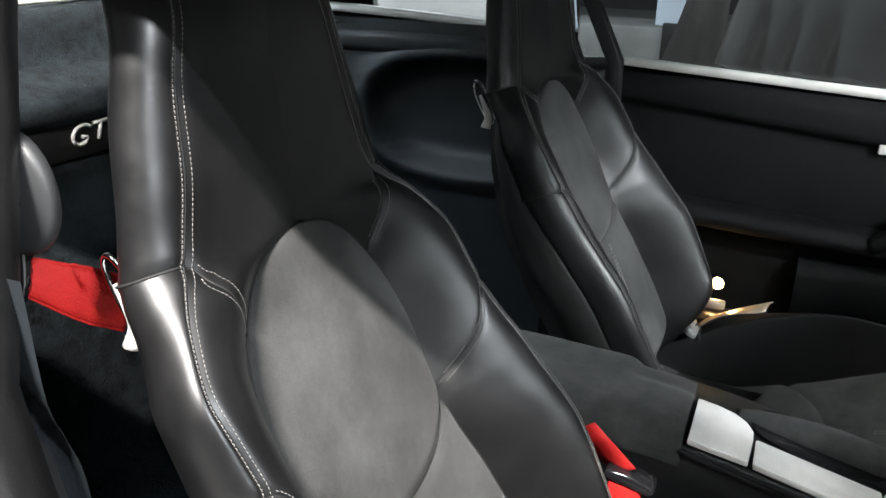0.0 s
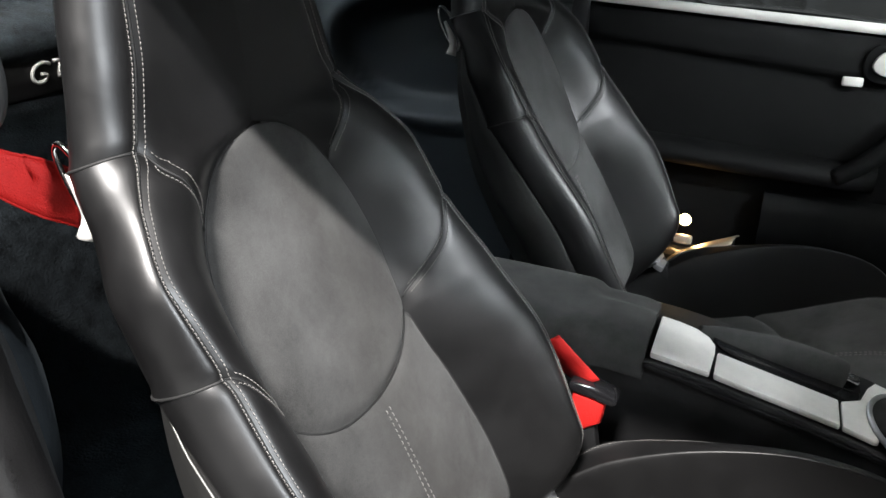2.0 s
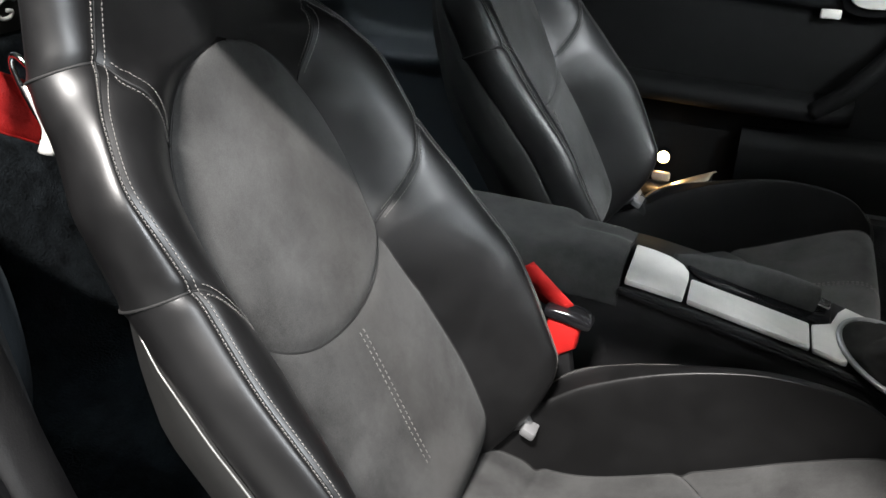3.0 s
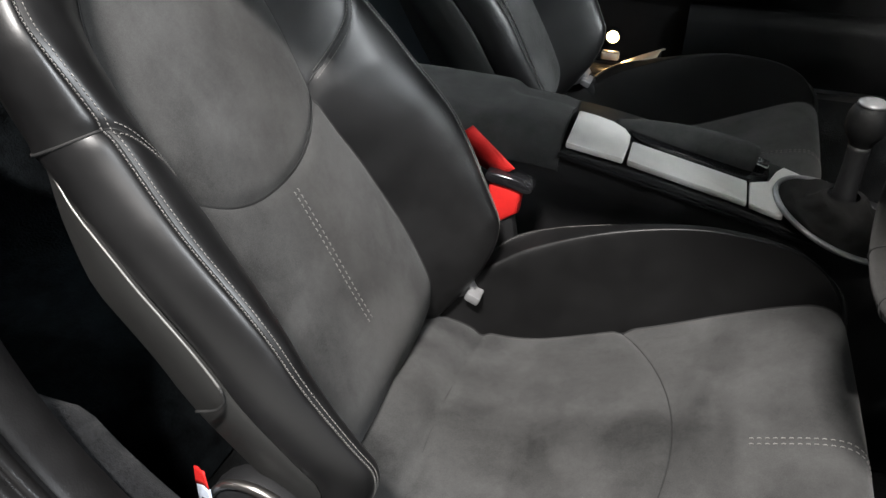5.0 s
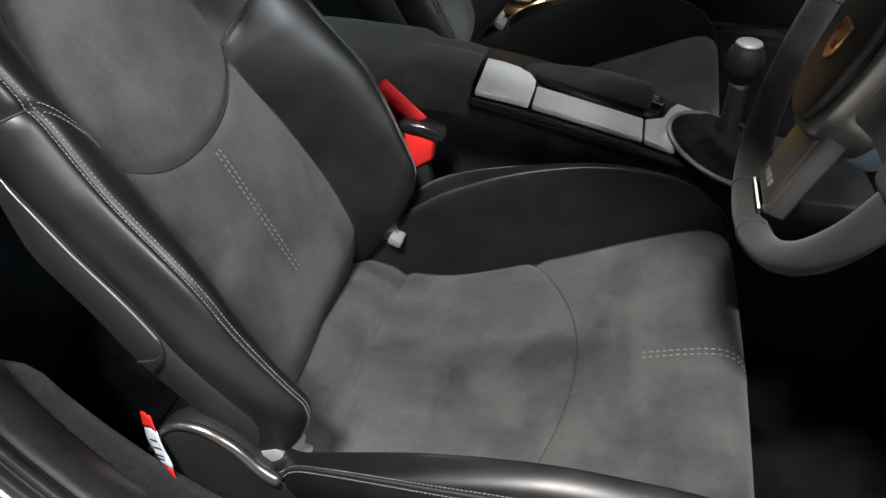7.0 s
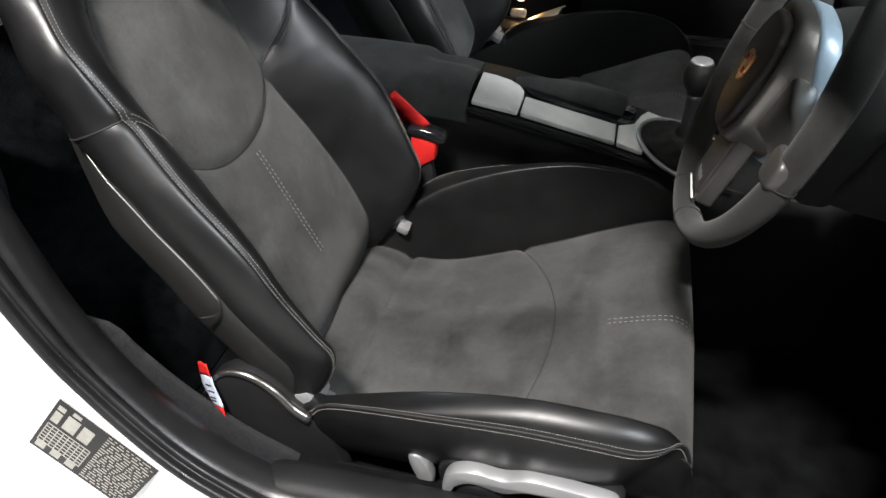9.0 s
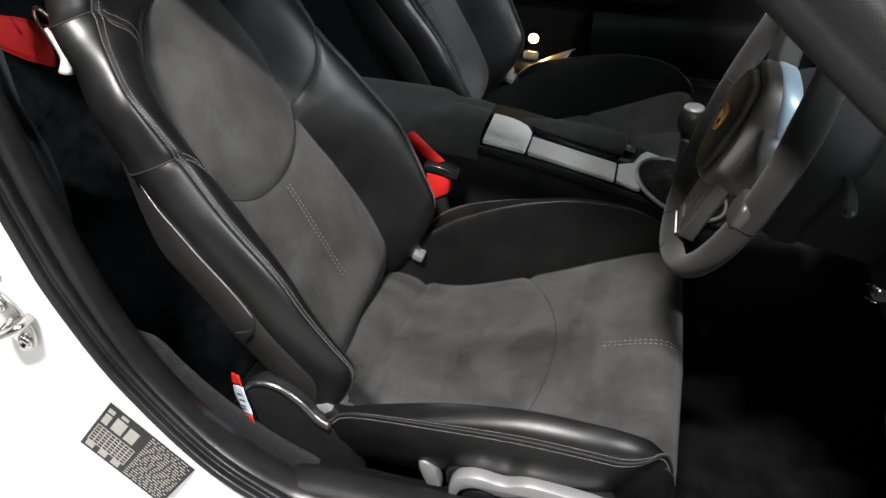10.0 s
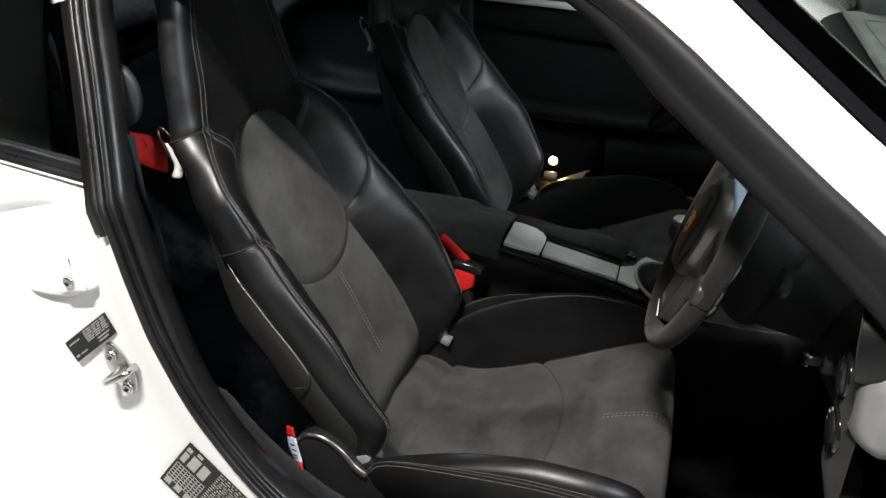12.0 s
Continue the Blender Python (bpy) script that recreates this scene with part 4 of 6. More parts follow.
# handbrake
brake = thing("handbrake", (0.19, 0.03, 0.57), "suede-wrapped handbrake lever with a chrome tip", "handbrake")
p = spline([(0.165, 0.03, 0.570), (0.20, 0.03, 0.572), (0.27, 0.031, 0.569), (0.335, 0.032, 0.556)], 24)
r = keyed([(0, 0.0165), (0.2, 0.0190), (0.6, 0.0198), (0.93, 0.0196), (1, 0.0178)], np.linspace(0, 1, 24))
grip = tube("grip", p, r, SUEDE_DARK, brake, "black suede grip", 16)
e = p[-1]
tube("tip", [e + (-0.002, 0, 0), e + (0.004, 0, -0.001), e + (0.015, 0, -0.004), e + (0.017, 0, -0.0045)], [0.0070, 0.0072, 0.0068, 0.0045], CHROME, grip, "chrome release button", 14)
tube("shaft", [(0.12, 0.03, 0.55), (0.17, 0.03, 0.568)], 0.010, PLASTIC, brake, "", 12)

# gear lever
gear = thing("gear_lever", (0.425, -0.052, 0.53), "gear lever with ball knob and suede boot", "gear lever")
KX, KY, KZ = 0.425, -0.060, 0.662
v, f = lathe([(0.0005, 0.0230), (0.007, 0.0224), (0.0126, 0.0204), (0.0175, 0.0155), (0.0203, 0.0085), (0.0212, 0.0), (0.0203, -0.008), (0.0175, -0.015), (0.0135, -0.021), (0.0112, -0.028), (0.0106, -0.04)], 32, pose(KX, KY, KZ))
knob = link("knob", v, f, BLACK_MATT, gear, "satin black ball knob")
v, f = lathe([(0.0005, 0.0246), (0.009, 0.0244), (0.0140, 0.0222), (0.0152, 0.0196)], 32, pose(KX, KY, KZ))
link("knob_cap", v, f, END_SILVER, knob, "polished metal cap")
v, f = lathe([(0.0120, -0.026), (0.0116, -0.032), (0.0112, -0.05), (0.0118, -0.075), (0.0140, -0.098), (0.0135, -0.104)], 24, pose(KX, KY, KZ))
link("stem", v, f, PLASTIC, gear, "black stem")
RX, RY = 0.432, -0.030
rows = []
for h in np.linspace(0, 1, 22):
    row = []
    for k in range(60):
        a = 2 * math.pi * k / 60
        pull = (1 - h) ** 1.25
        fold = 1 + (0.16 * math.sin(a * 5 + 7 * h) + 0.10 * math.sin(a * 9 - 11 * h)) * 4 * h * (1 - h) * 0.5
        ex, ey = 0.070 * pull * fold + 0.017 * (1 - pull), 0.076 * pull * fold + 0.017 * (1 - pull)
        cx, cy = RX * pull + KX * (1 - pull), RY * pull + KY * (1 - pull)
        z0 = 0.531 - 0.3 * (cx + ex * math.cos(a) - KX) * pull
        row.append((cx + ex * math.cos(a), cy + ey * math.sin(a), z0 + 0.044 * h ** 0.75 + 0.005 * math.sin(9 * h + 2 * a) * h * (1 - h) * 3))
    rows.append(row)
sheet("boot", np.array(rows), BOOT, gear, "creased black suede boot", close_u=True)
rg = [(RX + 0.072 * math.cos(a), RY + 0.078 * math.sin(a), 0.531 - 0.3 * (RX + 0.072 * math.cos(a) - KX)) for a in np.linspace(0, 2 * math.pi, 72, endpoint=False)]
tube("boot_ring", rg, 0.0034, END_SILVER, gear, "satin silver ring", 10, True, up=(0, 0, 1))

# red belt buckle beside the driver's seat
buckle = thing("belt_buckle", (0.09, -0.135, 0.50), "red seat belt buckle with a black tongue in it", "seat belt buckle")
rot = pose(0, 0, 0, 0, -10, 0)
bm = prism([(0.046, 0.572), (0.084, 0.566), (0.081, 0.536), (0.062, 0.522), (0.046, 0.522)], "y", -0.149, -0.128, 0.004, 3)
part("buckle_body", bm, RED, buckle, "glossy red buckle body")
bm = prism(rounded([(0.044, 0.584), (0.066, 0.584), (0.088, 0.578), (0.097, 0.570), (0.090, 0.563), (0.068, 0.568), (0.044, 0.573)], 36), "y", -0.152, -0.124, 0.004, 3)
part("tongue_grip", bm, GLOSS, buckle, "black tongue")
part("stalk", block(0.064, -0.136, 0.485, 0.036, 0.018, 0.085, 0.005, rot=rot), PLASTIC, buckle, "black stalk")
g = []
for k in np.linspace(0, 1, 14):
    c = np.array([0.020, -0.136, 0.632]) * (1 - k) + np.array([0.070, -0.138, 0.588]) * k
    wide = 0.030 - 0.012 * k
    g.append([c + (0.004, -0.006, 0.003), c + (-0.3 * wide, -0.002, -0.3 * wide), c + (-0.9 * wide, 0.004, -0.9 * wide)])
sheet("webbing", np.array(g), RED, buckle, "red webbing", thick=0.0015)

# ---- steering wheel ----
SHROUD = mat("grey_black_shroud", (0.0095, 0.0100, 0.0102), 0.8, bump=0.2, scale=1200, vary=0.25, vscale=14, spec=0.15)
PAD = mat("brown_black_leather", (0.0085, 0.0070, 0.0062), 0.5, bump=0.12, scale=900, vary=0.25, vscale=20, kind="voronoi")
WC = np.array([0.458, -0.385, 0.821])
TILT_W = radians(20)
WU = np.array([math.sin(TILT_W), 0, math.cos(TILT_W)])
WA = np.array([-math.cos(TILT_W), 0, math.sin(TILT_W)])
WR = np.array([0.0, -1.0, 0.0])
wheel = thing("steering_wheel", tuple(WC), "black suede three-spoke steering wheel with grey metal spokes", "steering wheel")


def on_wheel(r, u, a):
    return WC + WR * r + WU * u + WA * a


RIM = 0.1565
segs = 120
rows = []
for k in range(segs):
    a = 2 * math.pi * k / segs
    c = on_wheel(RIM * math.sin(a), RIM * math.cos(a), 0)
    out = WR * math.sin(a) + WU * math.cos(a)
    deg = math.degrees(a) % 360
    fat = 0.0126 + 0.0020 * (math.exp(-((deg - 60) / 14) ** 2) + math.exp(-((deg - 300) / 14) ** 2))
    rows.append([c + fat * 0.94 * math.cos(w) * out + fat * 1.08 * math.sin(w) * WA for w in np.linspace(0, 2 * math.pi, 16, endpoint=False)])
sheet("rim", np.array(rows), SUEDE_RIM, wheel, "worn black suede rim", close_u=True, close_v=True)
for deg in (97, 263, 60, 300, 168, 192):
    a = radians(deg)
    out = WR * math.sin(a) + WU * math.cos(a)
    c = on_wheel(RIM * math.sin(a), RIM * math.cos(a), 0)
    tube("rim_seam", [c + 0.0128 * 0.96 * math.cos(w) * out + 0.0128 * 1.10 * math.sin(w) * WA for w in np.linspace(0, 2 * math.pi, 24, endpoint=False)], 0.0006, SEAM, wheel, seg=5, closed=True)


def wheel_solid(name, outline, a0, a1, material, label="", bevel=0.004, parent=None, dome=0.0):
    bm = prism(outline, "z", a0, a1, bevel, 3)
    for v in bm.verts:
        r, u, a = v.co
        if dome and a > (a0 + a1) / 2:
            a += dome * max(0.0, 1 - (r / 0.075) ** 2 - (u / 0.085) ** 2)
        v.co = Vector(on_wheel(r, u, a))
    return part(name, bm, material, parent or wheel, label)


hub = rounded([(0, 0.088), (0.045, 0.082), (0.068, 0.050), (0.070, 0.010), (0.058, -0.040), (0.035, -0.068), (0, -0.078), (-0.035, -0.068), (-0.058, -0.040), (-0.070, 0.010), (-0.068, 0.050), (-0.045, 0.082)], 60)
def hub_band(name, steps, material, label):
    """A closed band round the hub through (scale, height, lean) steps; the upper side leans towards the driver."""
    rows_ = [[on_wheel(0.71 * k * r, 0.84 * k * u - 0.010, a + 0.40 * lean * max(0.0, 0.84 * k * u)) for r, u in hub] for k, a, lean in steps]
    return sheet(name, np.array(rows_), material, wheel, label, close_u=True)


hub_band("hub_housing", [(0.80, 0.012, 0), (0.84, 0.018, 0.05), (0.89, 0.018, 0.1), (0.94, 0.012, 0.3), (0.98, 0.0, 0.6), (1.0, -0.012, 0.9), (1.01, -0.024, 1)], TITAN, "satin titanium hub housing")
hub_band("hub_trim", [(1.01, -0.024, 1), (1.035, -0.0255, 1), (1.045, -0.030, 1), (1.05, -0.042, 1), (1.02, -0.045, 1)], BLUE_REFLEX, "narrow side ring with a blue reflection in its colour")
hub_band("hub_skirt", [(1.02, -0.044, 1), (1.12, -0.052, 0.8), (1.30, -0.070, 0.4), (1.36, -0.084, 0.2), (1.30, -0.098, 0.1), (0.85, -0.104, 0)], SHROUD, "dark grey hub skirt")
pad = [(0.575 * r, 0.69 * u - 0.010) for r, u in hub]
airbag = wheel_solid("airbag_cover", pad, 0.012, 0.022, PAD, "black airbag cover", 0.005, dome=0.008)
tube("cover_joint", [on_wheel(r * 1.0, u, 0.0175) for r, u in pad], 0.0010, GREYMETAL, wheel, seg=6, closed=True)
# shield-shaped emblem in gold, plain fields
shield = [(0.8 * r, 0.8 * u - 0.004) for r, u in ((-0.012, 0.018), (0.012, 0.018), (0.0135, 0.004), (0.010, -0.010), (0.0, -0.019), (-0.010, -0.010), (-0.0135, 0.004))]
emblem = wheel_solid("emblem", shield, 0.0275, 0.0310, GOLD, "gold shield emblem", 0.001)
for r0, r1, u0, u1 in ((-0.007, -0.002, 0.001, 0.006), (0.002, 0.007, -0.009, -0.004)):
    wheel_solid("emblem_field", [(r0, u0), (r1, u0), (r1, u1), (r0, u1)], 0.0310, 0.0318, DEEPRED, "", 0, parent=emblem)
def turned(pts, deg):
    c_, s_ = math.cos(radians(deg)), math.sin(radians(deg))
    return [(r * c_ + u * s_, -r * s_ + u * c_) for r, u in pts]


ARM = [(0.045, 0.026), (0.080, 0.012), (0.136, 0.006), (0.150, 0.000), (0.150, -0.022), (0.132, -0.026), (0.080, -0.028), (0.042, -0.036)]
THUMB = [(0.138, 0.004), (0.162, 0.002), (0.168, -0.006), (0.167, -0.018), (0.161, -0.025), (0.136, -0.025)]
for sx, deg in ((1, 0), (-1, 45)):
    wheel_solid("spoke", turned([(sx * r, u) for r, u in ARM], deg), -0.020, 0.004, TITAN if sx > 0 else SHROUD, "satin metal side spoke" if sx > 0 else "black side spoke", 0.005)
    if sx > 0:
        wheel_solid("thumb_insert", rounded(THUMB, 30), 0.002, 0.0145, GREYMETAL, "grey thumb insert", 0.004)
    low = [(sx * r, u) for r, u in ((0.010, -0.055), (0.034, -0.045), (0.028, -0.100), (0.026, -0.138), (0.016, -0.138), (0.012, -0.100))]
    wheel_solid("spoke", low, -0.016, 0.004, GREYMETAL, "dark metal lower spoke", 0.004)
plate = [(-0.026, -0.058), (0.026, -0.058), (0.024, -0.128), (0.020, -0.132), (-0.020, -0.132), (-0.024, -0.128)]
wheel_solid("spoke_plate", plate, -0.004, 0.006, GREYMETAL, "dark titanium lower spoke plate", 0.003)
for k, (r0, r1) in enumerate(((-0.013, -0.006), (-0.004, 0.003), (0.006, 0.011))):
    wheel_solid("spoke_mark", [(r0, -0.122), (r1, -0.122), (r1 + 0.001, -0.116), (r0 + 0.001, -0.116)], 0.006, 0.0066, PIPING, "", 0)
tube("spoke_clip", [on_wheel(r, -0.136, 0.006) for r in np.linspace(-0.022, 0.022, 10)], 0.0011, SILVER, wheel, "bright clip at the rim", 6)
# column shroud behind the wheel
column = thing("steering_column", (0.56, -0.383, 0.76), "black steering column shroud with control stalks", "steering column")
v, f = lathe([(0.070, 0.035), (0.076, 0.045), (0.074, 0.07), (0.064, 0.14), (0.058, 0.20)], 36, Matrix.Translation(Vector(on_wheel(0, -0.01, -0.05))) @ Matrix([[WR[0], WU[0], -WA[0]], [WR[1], WU[1], -WA[1]], [WR[2], WU[2], -WA[2]]]).to_4x4())
link("shroud", v, f, SHROUD, column, "black shroud")
for sx, u0, ln in ((1, 0.020, 0.095), (-1, 0.02, 0.095)):
    a = on_wheel(sx * 0.055, u0, -0.085)
    b = on_wheel(sx * (0.055 + ln), u0 - 0.012 * 0 + 0.006, -0.070)
    p = spline([a, a * 0.5 + b * 0.5 + np.array([0.004, 0, 0]), b], 14)
    tube("stalk", p, keyed([(0, 0.005), (0.5, 0.0055), (0.93, 0.0065), (1, 0.004)], np.linspace(0, 1, 14)), PLASTIC, column, "satin black control stalk", 10, squash=0.6)


# ---- dashboard ----
dash = thing("dashboard", (0.75, 0.0, 0.6), "black leather dashboard with a silver end trim", "dashboard")
prof = [(1.00, 0.885), (0.86, 0.905), (0.74, 0.915), (0.685, 0.905), (0.66, 0.88), (0.655, 0.85), (0.67, 0.80), (0.685, 0.75), (0.665, 0.70), (0.66, 0.66), (0.685, 0.61), (0.74, 0.57), (0.86, 0.53), (1.0, 0.50)]
pr = spline(prof, 60)
ys = np.concatenate([np.linspace(-0.645, -0.60, 4), np.linspace(-0.57, 0.60, 44), [0.645]])
g = []
for y in ys:
    cowl = math.exp(-((y + 0.383) / 0.17) ** 4)
    mid = math.exp(-((y) / 0.13) ** 4)
    row = []
    for x, z in pr:
        up = max(0.0, (z - 0.80) / 0.1)
        lowk = math.exp(-((z - 0.67) / 0.06) ** 2)
        row.append((x - 0.03 * cowl * min(1, up) - 0.02 * mid, y, z + 0.035 * cowl * min(1, up) * (0.5 + 0.5 * math.exp(-((x - 0.72) / 0.12) ** 2)) - 0.0 * lowk))
    g.append(row)
sheet("dash_top", np.array(g), BLACK_MATT, dash, "black leather dashboard skin")
# grey sheet painting strong light onto the dashboard's top; airbag panel's joint, demister slots
g = []
for y in np.linspace(-0.60, 0.60, 40):
    cowl = math.exp(-((y + 0.383) / 0.17) ** 4)
    row = []
    for x, z in spline([(0.97, 0.892), (0.86, 0.910), (0.74, 0.920), (0.70, 0.916)], 20):
        up = max(0.0, (z - 0.80) / 0.1)
        row.append((x - 0.03 * cowl * min(1, up), y, z + 0.003 + 0.035 * cowl * min(1, up) * (0.5 + 0.5 * math.exp(-((x - 0.72) / 0.12) ** 2))))
    g.append(row)
sheet("dash_lit_sheet", np.array(g), DASH_LIT, dash, "pale grey sheet for the strong light on the dashboard's top", thick=0.003)
panel = corner_rect(0.73, 0.86, 0.12, 0.50, 0.02)
tube("airbag_joint", [(x, y, float(np.interp(x, [0.70, 0.74, 0.86, 0.97], [0.916, 0.920, 0.910, 0.892])) + 0.0052) for x, y in panel], 0.0012, SEAM, dash, seg=6, closed=True)
for y in np.linspace(-0.55, 0.55, 45):
    part("demister_rib", block(0.952, y, 0.904, 0.030, 0.004, 0.006, 0.001, 1), PLASTIC, dash)
# knee panel below the column
g = []
for y in np.linspace(-0.60, -0.15, 24):
    row = []
    bow = 0.02 * (1 - ((y + 0.375) / 0.225) ** 2)
    for x, z in spline([(0.665, 0.80), (0.63, 0.765), (0.618, 0.72), (0.63, 0.675), (0.665, 0.64), (0.72, 0.63)], 18):
        row.append((x - bow, y, z))
    g.append(row)
sheet("knee_panel", np.array(g), BLACK_MATT, dash, "black knee panel")
# end panel at the driver's door with its round controls
g = []
for z in np.linspace(0.60, 0.80, 24):
    w = keyed([(0.60, 0.02), (0.62, 0.055), (0.66, 0.082), (0.72, 0.092), (0.80, 0.095)], z)
    row = []
    for a in np.linspace(0, 1, 14):
        y = -0.655 + a * float(w)
        row.append((0.600 + 0.012 * (a * 2 - 1) ** 4 + 0.25 * max(0, 0.66 - z) * 1.0, y, z))
    row.append((0.65, -0.655 + float(w) + 0.004, z))
    g.append(row)
sheet("end_panel", np.array(g), SUEDE_DARK, dash, "grey-black end panel")
face = pose(0, 0, 0, 0, -90, 0)
for cz, r, cy in ((0.775, 0.026, -0.598), (0.715, 0.028, -0.612)):
    v, f = lathe([(r, -0.004), (r, 0.004), (r - 0.003, 0.006), (r - 0.006, 0.002), (0.6 * r, -0.002), (0.0005, -0.002)], 32, pose(0.602, cy, cz) @ face)
    sw = link("dial_surround", v, f, GLOSS, dash, "gloss black round control")
v, f = lathe([(0.018, -0.002), (0.018, 0.003), (0.0165, 0.005), (0.0005, 0.0052)], 28, pose(0.600, -0.612, 0.715) @ face)
link("light_switch", v, f, PLASTIC, dash, "round light switch")
for k, (dy, dz) in enumerate(((0.019, 0.008), (0.021, -0.003), (0.010, 0.018))):
    part("switch_mark", block(0.5965, -0.612 + dy, 0.715 + dz, 0.001, 0.0042, 0.0022, 0.0), LABEL_LIGHT, dash, "white printed mark", smooth=False)
# ignition lock with a chrome-edged key
lock = thing("ignition_key", (0.60, -0.56, 0.76), "black key with chrome edges in the ignition lock", "car key")
key_head = part("key_head", block(0.577, -0.545, 0.752, 0.016, 0.034, 0.012, 0.003, rot=pose(0, 0, 0, -32, 0, 0)), GLOSS, lock, "black key head")
for d in (-1, 1):
    c = np.array([0.570, -0.545, 0.752])
    ax = np.array([0, -math.cos(radians(32)), math.sin(radians(32))])
    ac = np.array([0, math.sin(radians(32)), math.cos(radians(32))])
    tube("key_edge", [c + ac * 0.0062 * d - ax * 0.017, c + ac * 0.0066 * d, c + ac * 0.0062 * d + ax * 0.017], 0.0012, CHROME, key_head, "chrome edge", 6)
v, f = lathe([(0.012, 0.0), (0.012, 0.02), (0.009, 0.022), (0.0005, 0.022)], 24, pose(0.608, -0.548, 0.752) @ face)
link("lock_barrel", v, f, PLASTIC, lock, "black lock barrel")
# silver trim and leather pad at the dashboard's end
g = []
for a in np.linspace(0, 1, 20):
    c = np.array([0.60 + 0.16 * a, -0.652, 0.775 + 0.012 * a])
    h = 0.018 + 0.036 * min(1, a * 5) ** 0.6
    row = []
    for w in np.linspace(-math.pi / 2, math.pi / 2, 12):
        row.append(c + np.array([0, -0.026 * math.cos(w) * min(1, 0.3 + a * 6), h * math.sin(w)]))
    g.append(row)
sheet("end_trim", np.array(g), END_SILVER, dash, "satin silver end trim", thick=0.003)
g = []
for a in np.linspace(0, 1, 16):
    x = 0.592 + 0.17 * a
    row = [(x, -0.615, 0.885 - 0.01 * a), (x - 0.004 + 0.006 * a, -0.648, 0.872), (x - 0.004, -0.660, 0.845), (x, -0.662, 0.815), (x + 0.003, -0.652, 0.802)]
    g.append(spline(row, 14))
sheet("end_pad", np.array(g), LEATHER, dash, "black leather end pad")
tube("end_pad_seam", spline([(0.592, -0.615, 0.887), (0.588, -0.649, 0.874), (0.588, -0.662, 0.846), (0.592, -0.664, 0.815)], 24), 0.0010, SEAM, dash, "dark seam", 6)
# pedals and their box
pedals = thing("pedal_set", (0.86, -0.40, 0.30), "black pedals in the dark footwell", "pedals")
for y, w in ((-0.50, 0.05), (-0.40, 0.07), (-0.31, 0.07)):
    part("pedal", block(0.80, y, 0.36, 0.012, w, 0.075, 0.005, rot=pose(0, 0, 0, 0, 35, 0)), RUBBER, pedals, "black rubber pedal pad")
    tube("pedal_arm", [(0.81, y, 0.37), (0.86, y, 0.45), (0.93, y, 0.56)], 0.008, PLASTIC, pedals, "", 8)
# floor mat
bm = prism(rounded([(0.42, -0.56), (0.60, -0.565), (0.85, -0.55), (0.88, -0.40), (0.86, -0.20), (0.60, -0.15), (0.42, -0.16)], 40), "z", 0.206, 0.214, 0.003)
m = part("floor_mat", bm, CARPET, None)
tagged(m, "black carpet floor mat in the footwell", "floor mat")

# ---- sill, post trims and belt on the driver's side ----
sill = thing("sill_trim", (0.3, -0.62, 0.40), "black plastic door sill cover beside grey carpet", "sill trim")
g = []
for x in np.linspace(0.012, 0.72, 40):
    k = min(1.0, (x - 0.012) / 0.015)
    g.append(spline([(x, -0.596, 0.405), (x, -0.606, 0.420 + 0.004 * k), (x, -0.625, 0.428 + 0.004 * k), (x, -0.645, 0.426 + 0.004 * k), (x, -0.654, 0.415), (x, -0.656, 0.395)], 14))
sheet("sill_cover", np.array(g), PLASTIC, sill, "smooth black plastic sill cover")
g = []
for x in np.linspace(-0.02, 0.70, 30):
    g.append([(x, -0.562, 0.372), (x, -0.566, 0.384), (x, -0.574, 0.386), (x, -0.580, 0.378)])
sheet("sill_rail", np.array(g), GLOSS, sill, "gloss black strip")
# carpet that climbs from the sill up the rear post
g = []
for a in np.linspace(0, 1, 40):
    p = spline([(0.03, 0.405), (-0.03, 0.438), (-0.085, 0.482), (-0.135, 0.535), (-0.170, 0.59), (-0.182, 0.625)], 40)[int(a * 39)]
    top = 1 - max(0, (a - 0.80) / 0.20) * 0.85
    row = []
    for f, y in ((0.0, -0.628), (0.006, -0.622), (0.008, -0.61), (0.006, -0.595), (-0.004, -0.580), (-0.025, -0.572), (-0.07, -0.566), (-0.16, -0.562)):
        row.append((p[0] + (0.5 * f) * top + (0.35 * max(0, -0.628 - y)), -0.628 + (y + 0.628) * top, p[1] + f))
    g.append(row)
sheet("sill_carpet", np.array(g), CARPET_GREY, sill, "charcoal carpet trim")
# inner post trim
trim = thing("post_trim", (-0.24, -0.59, 0.8), "dark grey plastic trim on the rear door post", "post trim")
g = []
for z in np.linspace(0.55, 1.16, 44):
    x = float(keyed([(0.55, -0.165), (0.62, -0.18), (0.7, -0.195), (0.8, -0.208), (0.848, -0.222), (0.862, -0.262), (0.90, -0.30), (0.98, -0.325), (1.08, -0.345), (1.16, -0.355)], z))
    y = float(side_y(z)) + 0.062 - 0.040 / (1 + math.exp(-(z - 0.856) / 0.005))
    w = float(keyed([(0.55, 0.05), (0.65, 0.085), (0.80, 0.12), (0.848, 0.13), (0.868, 0.09), (0.95, 0.075), (1.16, 0.09)], z))
    g.append([(x, y - 0.012, z), (x - 0.008, y + 0.004, z), (x - 0.03, y + 0.014, z), (x - w, y + 0.012, z), (x - w - 0.02, y - 0.01, z)])
sheet("lower_trim", np.array(g), PLASTIC_GREY, trim, "dark grey trim panel")
far_trim = thing("post_trim", (-0.24, 0.59, 0.8), "dark grey plastic trim on the far door post", "post trim")
